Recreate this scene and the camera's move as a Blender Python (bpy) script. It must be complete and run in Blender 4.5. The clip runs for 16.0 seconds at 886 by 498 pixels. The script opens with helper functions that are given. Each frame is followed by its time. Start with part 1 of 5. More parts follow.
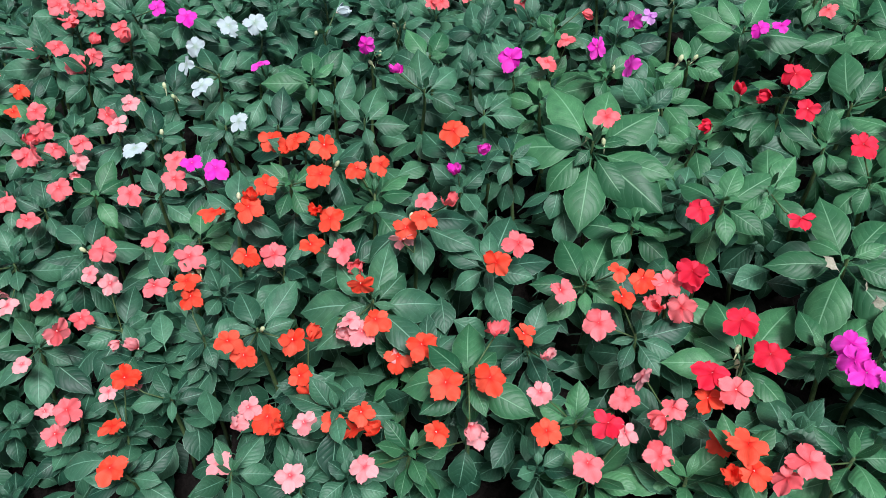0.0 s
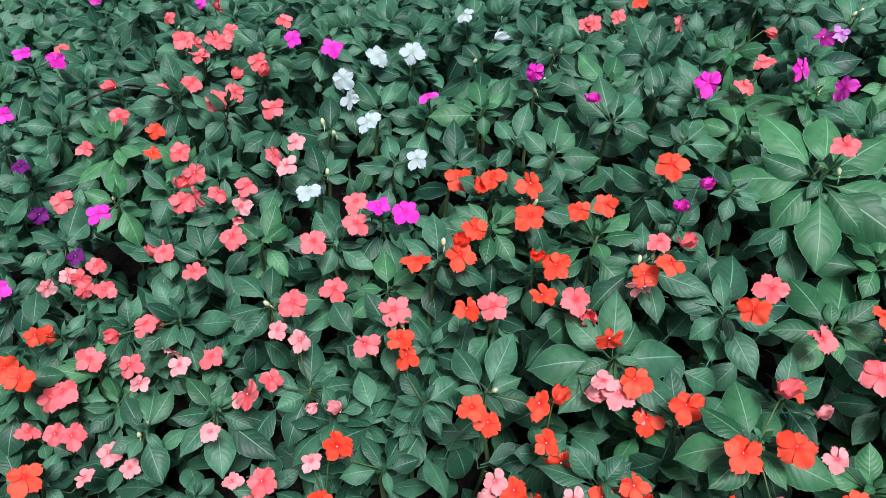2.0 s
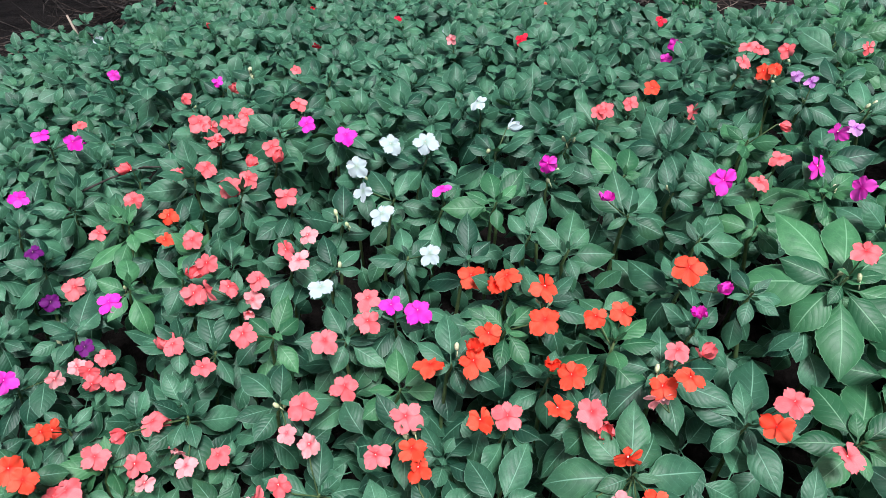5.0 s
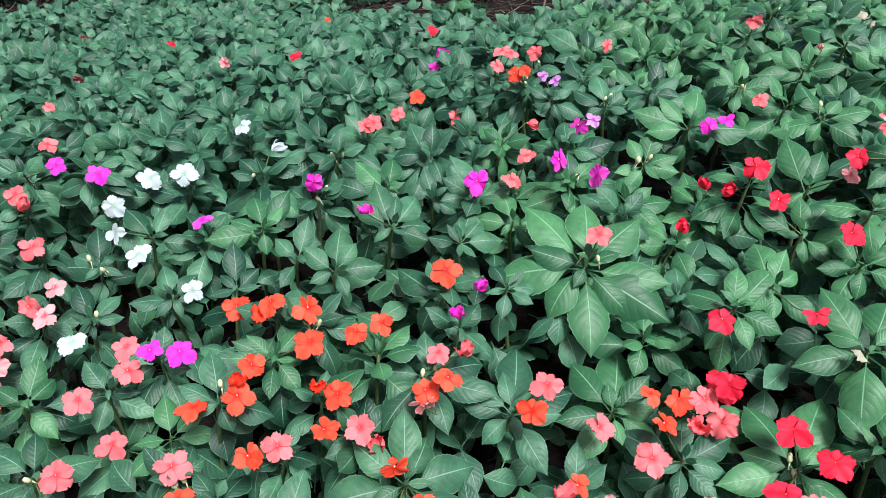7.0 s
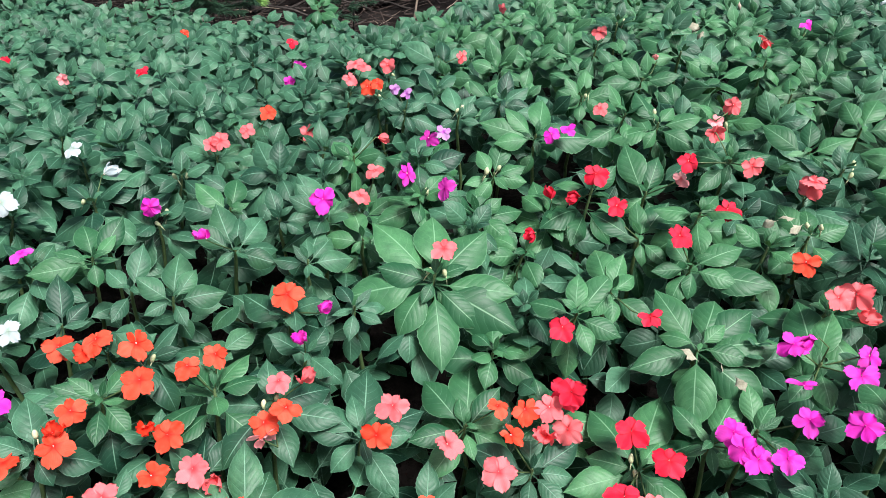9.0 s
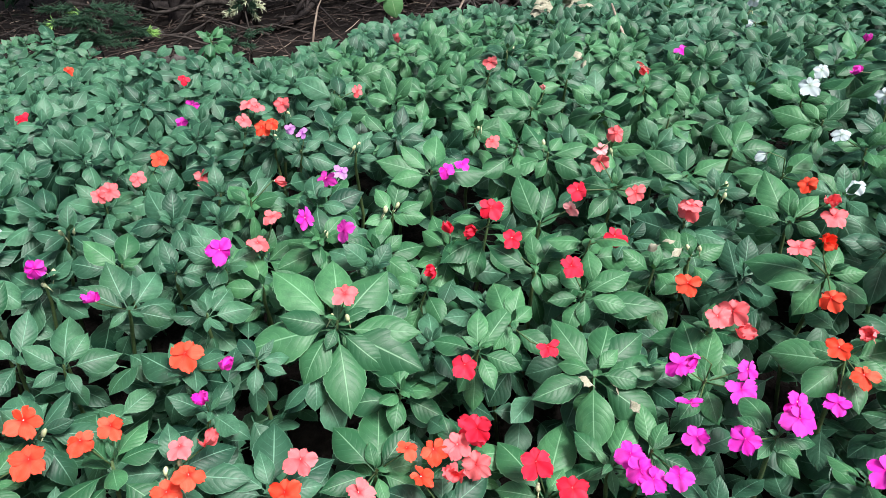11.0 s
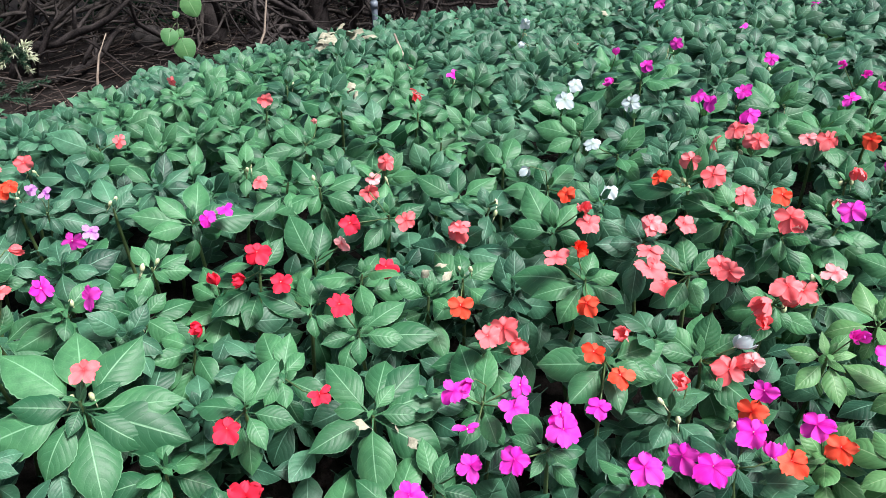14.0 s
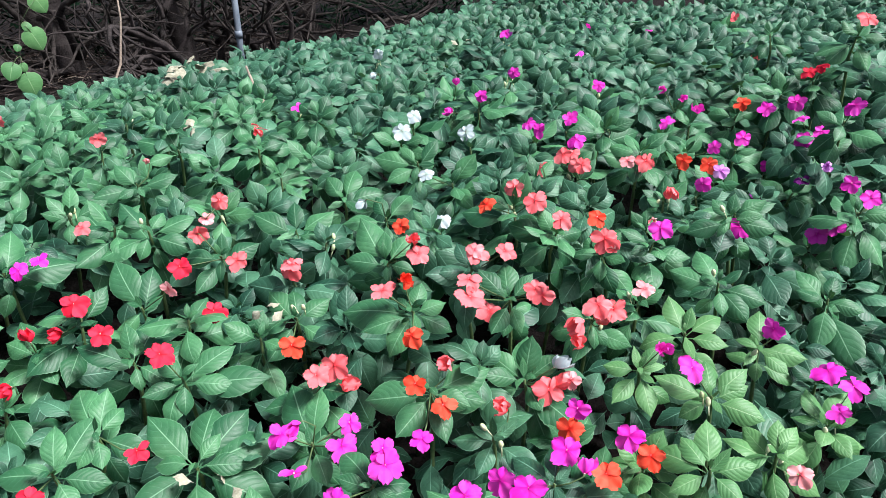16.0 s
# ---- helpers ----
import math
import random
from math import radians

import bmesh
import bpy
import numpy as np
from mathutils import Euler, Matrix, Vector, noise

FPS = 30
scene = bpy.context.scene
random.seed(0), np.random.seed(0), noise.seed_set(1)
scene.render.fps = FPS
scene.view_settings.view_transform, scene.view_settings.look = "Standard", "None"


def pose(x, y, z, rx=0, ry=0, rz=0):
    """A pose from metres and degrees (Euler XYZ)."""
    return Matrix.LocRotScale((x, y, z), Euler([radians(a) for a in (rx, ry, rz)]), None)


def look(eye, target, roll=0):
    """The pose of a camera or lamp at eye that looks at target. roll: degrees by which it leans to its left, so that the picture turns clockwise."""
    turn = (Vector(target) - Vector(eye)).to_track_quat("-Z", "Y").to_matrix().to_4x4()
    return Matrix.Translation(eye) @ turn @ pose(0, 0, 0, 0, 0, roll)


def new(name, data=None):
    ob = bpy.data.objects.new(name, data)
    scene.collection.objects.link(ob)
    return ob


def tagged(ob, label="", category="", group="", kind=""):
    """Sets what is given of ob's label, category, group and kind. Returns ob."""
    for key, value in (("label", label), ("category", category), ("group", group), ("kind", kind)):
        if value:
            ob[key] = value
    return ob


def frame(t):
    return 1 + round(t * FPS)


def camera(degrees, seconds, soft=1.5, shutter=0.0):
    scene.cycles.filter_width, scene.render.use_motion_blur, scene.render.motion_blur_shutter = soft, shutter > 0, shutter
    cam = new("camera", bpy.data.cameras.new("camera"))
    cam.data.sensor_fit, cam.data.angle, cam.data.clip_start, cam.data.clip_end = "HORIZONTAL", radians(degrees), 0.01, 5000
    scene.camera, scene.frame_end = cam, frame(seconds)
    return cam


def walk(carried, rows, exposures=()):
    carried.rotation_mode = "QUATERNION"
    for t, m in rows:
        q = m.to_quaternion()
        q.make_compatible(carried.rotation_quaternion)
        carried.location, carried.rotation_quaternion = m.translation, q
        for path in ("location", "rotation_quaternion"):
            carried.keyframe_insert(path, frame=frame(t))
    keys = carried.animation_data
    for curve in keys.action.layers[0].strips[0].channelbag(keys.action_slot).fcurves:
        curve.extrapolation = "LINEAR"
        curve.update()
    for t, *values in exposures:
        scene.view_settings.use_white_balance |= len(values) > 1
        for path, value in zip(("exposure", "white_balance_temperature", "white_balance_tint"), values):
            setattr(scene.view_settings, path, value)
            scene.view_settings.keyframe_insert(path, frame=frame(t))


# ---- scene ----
cam = camera(64.9, 16.0, soft=0.35)
PATH = [
    (0, (0.013, -0.013, 1.085), (0.005, 1.612, -0.081), 0.9),
    (0.5, (-0.039, -0.003, 1.083), (-0.053, 1.621, -0.085), 0.3),
    (1, (-0.12, 0.015, 1.087), (-0.128, 1.644, -0.073), -0.2),
    (1.5, (-0.195, 0.041, 1.085), (-0.203, 1.68, -0.062), -0.7),
    (2, (-0.242, 0.066, 1.072), (-0.264, 1.717, -0.057), -0.9),
    (2.5, (-0.243, 0.086, 1.071), (-0.302, 1.741, -0.05), -1.2),
    (3, (-0.24, 0.109, 1.073), (-0.337, 1.774, -0.031), -1.2),
    (3.2, (-0.237, 0.115, 1.078), (-0.351, 1.786, -0.015), -1.3),
    (5.3, (-0.247, 0.111, 1.126), (-0.256, 1.835, 0.111), -0.9),
    (5.5, (-0.234, 0.113, 1.126), (-0.205, 1.838, 0.114), -1.0),
    (6, (-0.198, 0.115, 1.128), (-0.053, 1.834, 0.115), -1.4),
    (6.5, (-0.16, 0.113, 1.129), (0.107, 1.82, 0.121), -1.4),
    (7, (-0.137, 0.108, 1.128), (0.239, 1.798, 0.128), -1.2),
    (7.5, (-0.115, 0.105, 1.131), (0.351, 1.775, 0.136), -0.8),
    (8, (-0.105, 0.107, 1.127), (0.433, 1.759, 0.136), -0.4),
    (8.5, (-0.086, 0.108, 1.126), (0.511, 1.741, 0.138), 0.1),
    (9, (-0.065, 0.109, 1.129), (0.585, 1.726, 0.148), 0.5),
    (11.3, (-0.027, 0.105, 1.169), (0.878, 1.626, 0.236), 0.7),
    (11.5, (-0.009, 0.104, 1.151), (0.924, 1.626, 0.25), 0.8),
    (12, (0.012, 0.097, 1.156), (1.007, 1.588, 0.269), 0.4),
    (12.5, (0.028, 0.093, 1.156), (1.088, 1.544, 0.279), 0.2),
    (13, (0.043, 0.09, 1.158), (1.163, 1.5, 0.286), -0.1),
    (13.5, (0.061, 0.082, 1.154), (1.233, 1.449, 0.284), -0.4),
    (14, (0.076, 0.072, 1.155), (1.296, 1.397, 0.285), -0.7),
    (14.5, (0.086, 0.058, 1.154), (1.351, 1.345, 0.29), -0.9),
    (15, (0.105, 0.039, 1.157), (1.426, 1.278, 0.308), -0.7),
    (15.5, (0.124, 0.02, 1.168), (1.501, 1.209, 0.335), -0.6),
    (16, (0.14, 0.009, 1.17), (1.573, 1.142, 0.355), -0.2),
]
walk(cam, [(t, look(eye, target, roll)) for t, eye, target, roll in PATH], exposures=[(0, 0.41, 5920, 11), (3, 0.50, 5900, 11), (5.5, 0.72, 6000, 11), (9, 0.90, 6280, 11), (12, 1.06, 6330, 11), (16, 1.18, 6080, 12)])

# ---- sky and sun: a soft, overcast day ----
world = bpy.data.worlds.new("overcast_sky")
scene.world = world
world.use_nodes = True
wn, wl = world.node_tree.nodes, world.node_tree.links
sky = wn.new("ShaderNodeTexSky")
sky.sky_type, sky.sun_disc = "NISHITA", False
sky.sun_elevation, sky.sun_rotation = radians(58), radians(200)
sky.air_density, sky.dust_density, sky.ozone_density = 1.0, 4.0, 1.0
wl.new(sky.outputs[0], wn["Background"].inputs[0])
wn["Background"].inputs[1].default_value = 0.052
sun = new("sun", bpy.data.lights.new("sun", "SUN"))
sun.data.energy, sun.data.angle, sun.data.color = 3.95, radians(18), (1.0, 0.97, 0.92)
sun.matrix_world = look((0, 0, 0), (-math.sin(radians(200)) * -0.53, -math.cos(radians(200)) * 0.53, -0.85))

# ---- materials ----


def material(name):
    m = bpy.data.materials.new(name)
    m.use_nodes = True
    return m, m.node_tree.nodes, m.node_tree.links


def calc(nodes, links, op, a, b=0.0, c=0.0):
    n = nodes.new("ShaderNodeMath")
    n.operation = op
    for k, v in enumerate((a, b, c)):
        if isinstance(v, (int, float)):
            n.inputs[k].default_value = v
        else:
            links.new(v, n.inputs[k])
    return n.outputs[0]


def blend(nodes, links, fac, a, b):
    n = nodes.new("ShaderNodeMix")
    n.data_type = "RGBA"
    for socket, v in ((n.inputs[0], fac), (n.inputs[6], a), (n.inputs[7], b)):
        if isinstance(v, (int, float)):
            socket.default_value = v
        elif isinstance(v, tuple):
            socket.default_value = (*v, 1)
        else:
            links.new(v, socket)
    return n.outputs[2]


def span(nodes, links, v, lo, hi, a=0.0, b=1.0):
    n = nodes.new("ShaderNodeMapRange")
    links.new(v, n.inputs[0])
    for k, x in enumerate((lo, hi, a, b)):
        n.inputs[k + 1].default_value = x
    return n.outputs[0]


def noise_at(nodes, links, scale, detail=4.0, vector=None):
    n = nodes.new("ShaderNodeTexNoise")
    n.inputs["Scale"].default_value, n.inputs["Detail"].default_value = scale, detail
    if vector is None:
        g = nodes.new("ShaderNodeNewGeometry")
        vector = g.outputs["Position"]
    links.new(vector, n.inputs["Vector"])
    return n.outputs[0]


def chance(nodes, per_island):
    if per_island:
        return nodes.new("ShaderNodeNewGeometry").outputs["Random Per Island"]
    return nodes.new("ShaderNodeObjectInfo").outputs["Random"]


def leaf_material(name, dark, light, vein, per_island=False, ribs=9.0):
    """A serrated impatiens leaf: pale midrib, side veins, quilted relief between them, a waxy face."""
    m, n, l = material(name)
    p = n["Principled BSDF"]
    uv = n.new("ShaderNodeUVMap")
    uv.uv_map = "leaf"
    xyz = n.new("ShaderNodeSeparateXYZ")
    l.new(uv.outputs[0], xyz.inputs[0])
    across = calc(n, l, "ABSOLUTE", calc(n, l, "MULTIPLY_ADD", xyz.outputs[0], 2.0, -1.0))
    wobble = noise_at(n, l, 60.0, 2.0)
    run = calc(n, l, "MULTIPLY_ADD", xyz.outputs[1], ribs, calc(n, l, "MULTIPLY", calc(n, l, "POWER", across, 1.4), -2.0))
    run = calc(n, l, "ADD", run, calc(n, l, "MULTIPLY", wobble, 0.45))
    cell = calc(n, l, "ABSOLUTE", calc(n, l, "SUBTRACT", calc(n, l, "FRACT", run), 0.5))
    rib = span(n, l, cell, 0.045, 0.01)
    rib = calc(n, l, "MULTIPLY", rib, span(n, l, across, 0.95, 0.35))
    mid = span(n, l, across, 0.045, 0.015)
    rim = span(n, l, across, 0.955, 1.0)
    rnd = chance(n, per_island)
    base = blend(n, l, rnd, dark, light)
    base = blend(n, l, span(n, l, noise_at(n, l, 5.0, 2.0), 0.54, 0.68, 0.0, 0.36), base, (0.088, 0.238, 0.094))
    base = blend(n, l, span(n, l, noise_at(n, l, 55.0, 7.0), 0.36, 0.66, 0.0, 0.5), base, dark)
    cells = n.new("ShaderNodeTexVoronoi")
    cells.feature = "DISTANCE_TO_EDGE"
    cells.inputs["Scale"].default_value = 330.0
    l.new(n.new("ShaderNodeNewGeometry").outputs["Position"], cells.inputs["Vector"])
    fine = span(n, l, cells.outputs["Distance"], 0.0, 0.2)
    base = blend(n, l, calc(n, l, "MULTIPLY", fine, 0.2), base, dark)
    spots = span(n, l, noise_at(n, l, 170.0, 2.0), 0.72, 0.78, 0.0, 0.22)
    base = blend(n, l, spots, base, vein)
    veins = calc(n, l, "MAXIMUM", calc(n, l, "MULTIPLY", mid, 0.55), calc(n, l, "MULTIPLY", rib, 0.16))
    veins = calc(n, l, "MAXIMUM", veins, calc(n, l, "MULTIPLY", rim, 0.55))
    base = blend(n, l, veins, base, vein)
    l.new(base, p.inputs["Base Color"])
    p.inputs["Roughness"].default_value = 0.48
    p.inputs["Specular IOR Level"].default_value = 0.36
    quilt = calc(n, l, "SUBTRACT", calc(n, l, "POWER", calc(n, l, "MULTIPLY", cell, 2.0), 0.5), calc(n, l, "MULTIPLY", mid, 0.8))
    quilt = calc(n, l, "MULTIPLY", calc(n, l, "ADD", quilt, calc(n, l, "MULTIPLY", wobble, 1.6)), 1.0)
    quilt = calc(n, l, "ADD", quilt, calc(n, l, "MULTIPLY", fine, 0.12))
    bump = n.new("ShaderNodeBump")
    bump.inputs["Strength"].default_value, bump.inputs["Distance"].default_value = 0.3, 0.0011
    l.new(quilt, bump.inputs["Height"])
    l.new(bump.outputs[0], p.inputs["Normal"])
    thin = n.new("ShaderNodeBsdfTranslucent")
    l.new(blend(n, l, 0.35, base, (0.16, 0.34, 0.04)), thin.inputs[0])
    both = n.new("ShaderNodeMixShader")
    both.inputs[0].default_value = 0.13
    l.new(p.outputs[0], both.inputs[1])
    l.new(thin.outputs[0], both.inputs[2])
    l.new(both.outputs[0], n["Material Output"].inputs[0])
    return m


def petal_material(name, face, throat, pale):
    """A thin petal: darker throat, fine veins running outwards, faded patches."""
    m, n, l = material(name)
    p = n["Principled BSDF"]
    uv = n.new("ShaderNodeUVMap")
    uv.uv_map = "leaf"
    xyz = n.new("ShaderNodeSeparateXYZ")
    l.new(uv.outputs[0], xyz.inputs[0])
    rnd = n.new("ShaderNodeObjectInfo").outputs["Random"]
    base = blend(n, l, calc(n, l, "MULTIPLY", rnd, 0.55), face, pale)
    base = blend(n, l, span(n, l, noise_at(n, l, 130.0, 3.0), 0.5, 0.8, 0.0, 0.35), base, pale)
    base = blend(n, l, span(n, l, xyz.outputs[1], 0.34, 0.08), base, throat)
    wave = calc(n, l, "SINE", calc(n, l, "MULTIPLY", xyz.outputs[0], 60.0))
    base = blend(n, l, span(n, l, wave, 0.4, 1.0, 0.0, 0.12), base, throat)
    # paler outer end: petal tone plus highlights put into the colour
    base = blend(n, l, span(n, l, xyz.outputs[1], 0.8, 1.0, 0.0, 0.3), base, pale)
    l.new(base, p.inputs["Base Color"])
    p.inputs["Roughness"].default_value, p.inputs["Specular IOR Level"].default_value = 0.62, 0.2
    bump = n.new("ShaderNodeBump")
    bump.inputs["Strength"].default_value, bump.inputs["Distance"].default_value = 0.12, 0.0003
    l.new(wave, bump.inputs["Height"])
    l.new(bump.outputs[0], p.inputs["Normal"])
    thin = n.new("ShaderNodeBsdfTranslucent")
    l.new(base, thin.inputs[0])
    both = n.new("ShaderNodeMixShader")
    both.inputs[0].default_value = 0.25
    l.new(p.outputs[0], both.inputs[1])
    l.new(thin.outputs[0], both.inputs[2])
    l.new(both.outputs[0], n["Material Output"].inputs[0])
    return m


def plain_material(name, a, b, scale, rough, depth=0.002, fine=6.0, shine=0.4):
    """Two tones broken up by noise at two scales, with relief."""
    m, n, l = material(name)
    p = n["Principled BSDF"]
    big, small = noise_at(n, l, scale, 5.0), noise_at(n, l, scale * fine, 4.0)
    fac = span(n, l, calc(n, l, "ADD", calc(n, l, "MULTIPLY", big, 0.6), calc(n, l, "MULTIPLY", small, 0.4)), 0.35, 0.65)
    l.new(blend(n, l, fac, a, b), p.inputs["Base Color"])
    p.inputs["Roughness"].default_value, p.inputs["Specular IOR Level"].default_value = rough, shine
    bump = n.new("ShaderNodeBump")
    bump.inputs["Strength"].default_value, bump.inputs["Distance"].default_value = 0.7, depth
    l.new(small, bump.inputs["Height"])
    l.new(bump.outputs[0], p.inputs["Normal"])
    return m


DARK, MID, VEIN = (0.009, 0.048, 0.028), (0.080, 0.222, 0.124), (0.24, 0.48, 0.33)
leaf_dark = leaf_material("leaf_dark_green", DARK, MID, VEIN)
leaf_fresh = leaf_material("leaf_fresh_green", (0.017, 0.086, 0.037), (0.088, 0.262, 0.108), (0.26, 0.50, 0.29))
leaf_lime = leaf_material("leaf_yellow_green", (0.060, 0.178, 0.060), (0.140, 0.310, 0.112), (0.34, 0.52, 0.27))
leaf_mass = leaf_material("leaf_mass_green", DARK, MID, VEIN, per_island=True)
leaf_mass_fresh = leaf_material("leaf_mass_fresh_green", (0.013, 0.068, 0.031), (0.088, 0.255, 0.112), (0.28, 0.54, 0.32), per_island=True)
PETALS = {
    "coral": petal_material("petal_coral", (0.88, 0.12, 0.138), (0.77, 0.055, 0.07), (0.93, 0.32, 0.34)),
    "orange": petal_material("petal_orange", (0.88, 0.052, 0.020), (0.80, 0.022, 0.012), (0.92, 0.17, 0.10)),
    "red": petal_material("petal_red", (0.76, 0.010, 0.040), (0.60, 0.005, 0.024), (0.86, 0.055, 0.11)),
    "magenta": petal_material("petal_magenta", (0.80, 0.016, 0.50), (0.66, 0.007, 0.36), (0.88, 0.12, 0.64)),
    "white": petal_material("petal_white", (0.50, 0.59, 0.62), (0.36, 0.48, 0.40), (0.60, 0.67, 0.69)),
    "pink": petal_material("petal_pink", (0.86, 0.26, 0.28), (0.70, 0.09, 0.12), (0.92, 0.56, 0.57)),
    "purple": petal_material("petal_purple", (0.115, 0.004, 0.125), (0.05, 0.0015, 0.06), (0.21, 0.018, 0.24)),
    "lilac": petal_material("petal_lilac", (0.60, 0.22, 0.66), (0.42, 0.06, 0.48), (0.80, 0.50, 0.82)),
}
stem_green = plain_material("stem_pale_green", (0.045, 0.085, 0.03), (0.12, 0.18, 0.07), 60.0, 0.45, 0.0005)
bud_pale = plain_material("bud_pale_green", (0.42, 0.50, 0.24), (0.62, 0.62, 0.42), 90.0, 0.5, 0.0005)
eye_mat = plain_material("flower_eye", (0.70, 0.36, 0.36), (0.82, 0.62, 0.58), 300.0, 0.6, 0.0003)
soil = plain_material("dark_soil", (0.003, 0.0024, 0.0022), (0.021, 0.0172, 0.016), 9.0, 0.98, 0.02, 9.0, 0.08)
bark = plain_material("grey_brown_bark", (0.011, 0.009, 0.008), (0.085, 0.073, 0.067), 22.0, 0.9, 0.004, 6.0, 0.15)
old_bark = plain_material("dark_old_bark", (0.009, 0.0075, 0.0075), (0.062, 0.052, 0.050), 18.0, 0.9, 0.006, 7.0, 0.15)
twig_brown = plain_material("red_brown_twig", (0.020, 0.014, 0.012), (0.100, 0.076, 0.066), 45.0, 0.9, 0.001, 6.0, 0.15)
twig_pale = plain_material("dry_pale_twig", (0.20, 0.15, 0.115), (0.44, 0.36, 0.29), 40.0, 0.8, 0.001)
cream = plain_material("cream_withered", (0.19, 0.18, 0.12), (0.40, 0.39, 0.30), 70.0, 0.8, 0.001)
stone_mat = plain_material("grey_stone", (0.022, 0.019, 0.018), (0.085, 0.076, 0.072), 30.0, 0.85, 0.004)
pipe_mat = plain_material("grey_painted_metal", (0.10, 0.125, 0.16), (0.17, 0.20, 0.24), 30.0, 0.5, 0.0006)
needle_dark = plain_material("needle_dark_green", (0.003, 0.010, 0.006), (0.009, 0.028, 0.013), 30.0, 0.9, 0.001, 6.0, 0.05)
needle_green = plain_material("needle_green", (0.010, 0.040, 0.022), (0.035, 0.10, 0.05), 60.0, 0.6, 0.001)
needle_lime = plain_material("needle_young_tip", (0.14, 0.32, 0.06), (0.30, 0.52, 0.14), 60.0, 0.6, 0.001)
needle_pale = plain_material("needle_pale_tip", (0.36, 0.40, 0.22), (0.70, 0.71, 0.54), 60.0, 0.6, 0.001)
litter_sun_tan = plain_material("litter_and_sunlit_soil_tan", (0.07, 0.05, 0.04), (0.34, 0.26, 0.21), 40.0, 0.85, 0.002)

# ---- mesh helpers ----


def mesh_of(name, verts, faces, mat, uvs=None, smooth=True):
    me = bpy.data.meshes.new(name)
    me.from_pydata([tuple(v) for v in verts], [], [tuple(f) for f in faces])
    if uvs is not None:
        layer = me.uv_layers.new(name="leaf")
        index = np.empty(len(me.loops), int)
        me.loops.foreach_get("vertex_index", index)
        layer.data.foreach_set("uv", np.asarray(uvs, np.float32)[index].ravel())
    me.materials.append(mat)
    if smooth:
        me.polygons.foreach_set("use_smooth", [True] * len(me.polygons))
    me.update()
    return me


# half width of an ovate blade with a drawn-out point, from base to tip
OUTLINE_AT = (0.0, 0.05, 0.12, 0.22, 0.34, 0.46, 0.58, 0.70, 0.80, 0.88, 0.94, 1.0)
OUTLINE = (0.0, 0.20, 0.47, 0.77, 0.96, 1.0, 0.92, 0.73, 0.49, 0.26, 0.11, 0.0)


def leaf_shape(rows, half, droop, fold, wave, width, petiole=0.2, notch=0.016, seed=0):
    """Blade of length 1 along +y with its face up; returns vertices, faces and uv."""
    rng = np.random.default_rng(seed)
    lean, ripple = rng.uniform(-0.06, 0.06), rng.uniform(0, 6)
    verts, uvs, faces = [], [], []
    y = z = 0.0
    for i in range(rows + 1):
        s = i / rows
        if i:
            a = 0.25 * droop - droop * (s - 0.5 / rows) * 1.4
            y, z = y + math.cos(a) / rows, z + math.sin(a) / rows
        b = max(0.0, (s - petiole) / (1 - petiole))
        hw = 0.011 * (1 - s) + width * float(np.interp(b, OUTLINE_AT, OUTLINE))
        for j in range(-half, half + 1):
            u = j / half
            tooth = 1 + (notch * (1 if i % 2 else -1) if abs(j) == half and b > 0.05 else 0)
            x = u * hw * tooth
            lift = fold * abs(x) - (0.55 * fold + 0.5) * x * x / max(hw, 1e-3)
            lift += wave * hw * abs(u) * math.sin(7 * s + ripple + (1.3 if u > 0 else 0))
            verts.append((x + lean * s * s, y, z + lift))
            uvs.append(((u + 1) / 2, s))
    c = 2 * half + 1
    for i in range(rows):
        for j in range(c - 1):
            k = i * c + j
            faces.append((k, k + 1, k + c + 1, k + c))
    return np.array(verts), faces, np.array(uvs)


def petal_shape(rows, half, width, cup, ruffle, seed):
    """A notched, wedge-shaped petal of length 1 along +y."""
    rng = np.random.default_rng(seed)
    ph = rng.uniform(0, 6)
    verts, uvs, faces = [], [], []
    for i in range(rows + 1):
        s = i / rows
        hw = 0.16 + 0.84 * math.sin(min(1.0, s / 0.62) * math.pi / 2) ** 1.3
        if s > 0.62:
            hw *= math.sqrt(max(0.0, 1 - ((s - 0.62) / 0.43) ** 2))
        hw *= width
        for j in range(-half, half + 1):
            u = j / half
            end = 1 - 0.14 * u * u - 0.15 * math.exp(-((u / 0.26) ** 2)) + 0.02 * math.sin(9 * u + ph)
            y = s * (1 + (end - 1) * s * s)
            z = cup * s * s + ruffle * s * math.sin(4 * u + ph) + 0.07 * u * u * s - 0.03 * s * math.exp(-((u / 0.2) ** 2))
            verts.append((u * hw, y, z))
            uvs.append(((u + 1) / 2, s))
    c = 2 * half + 1
    for i in range(rows):
        for j in range(c - 1):
            k = i * c + j
            faces.append((k, k + 1, k + c + 1, k + c))
    return np.array(verts), faces, np.array(uvs)


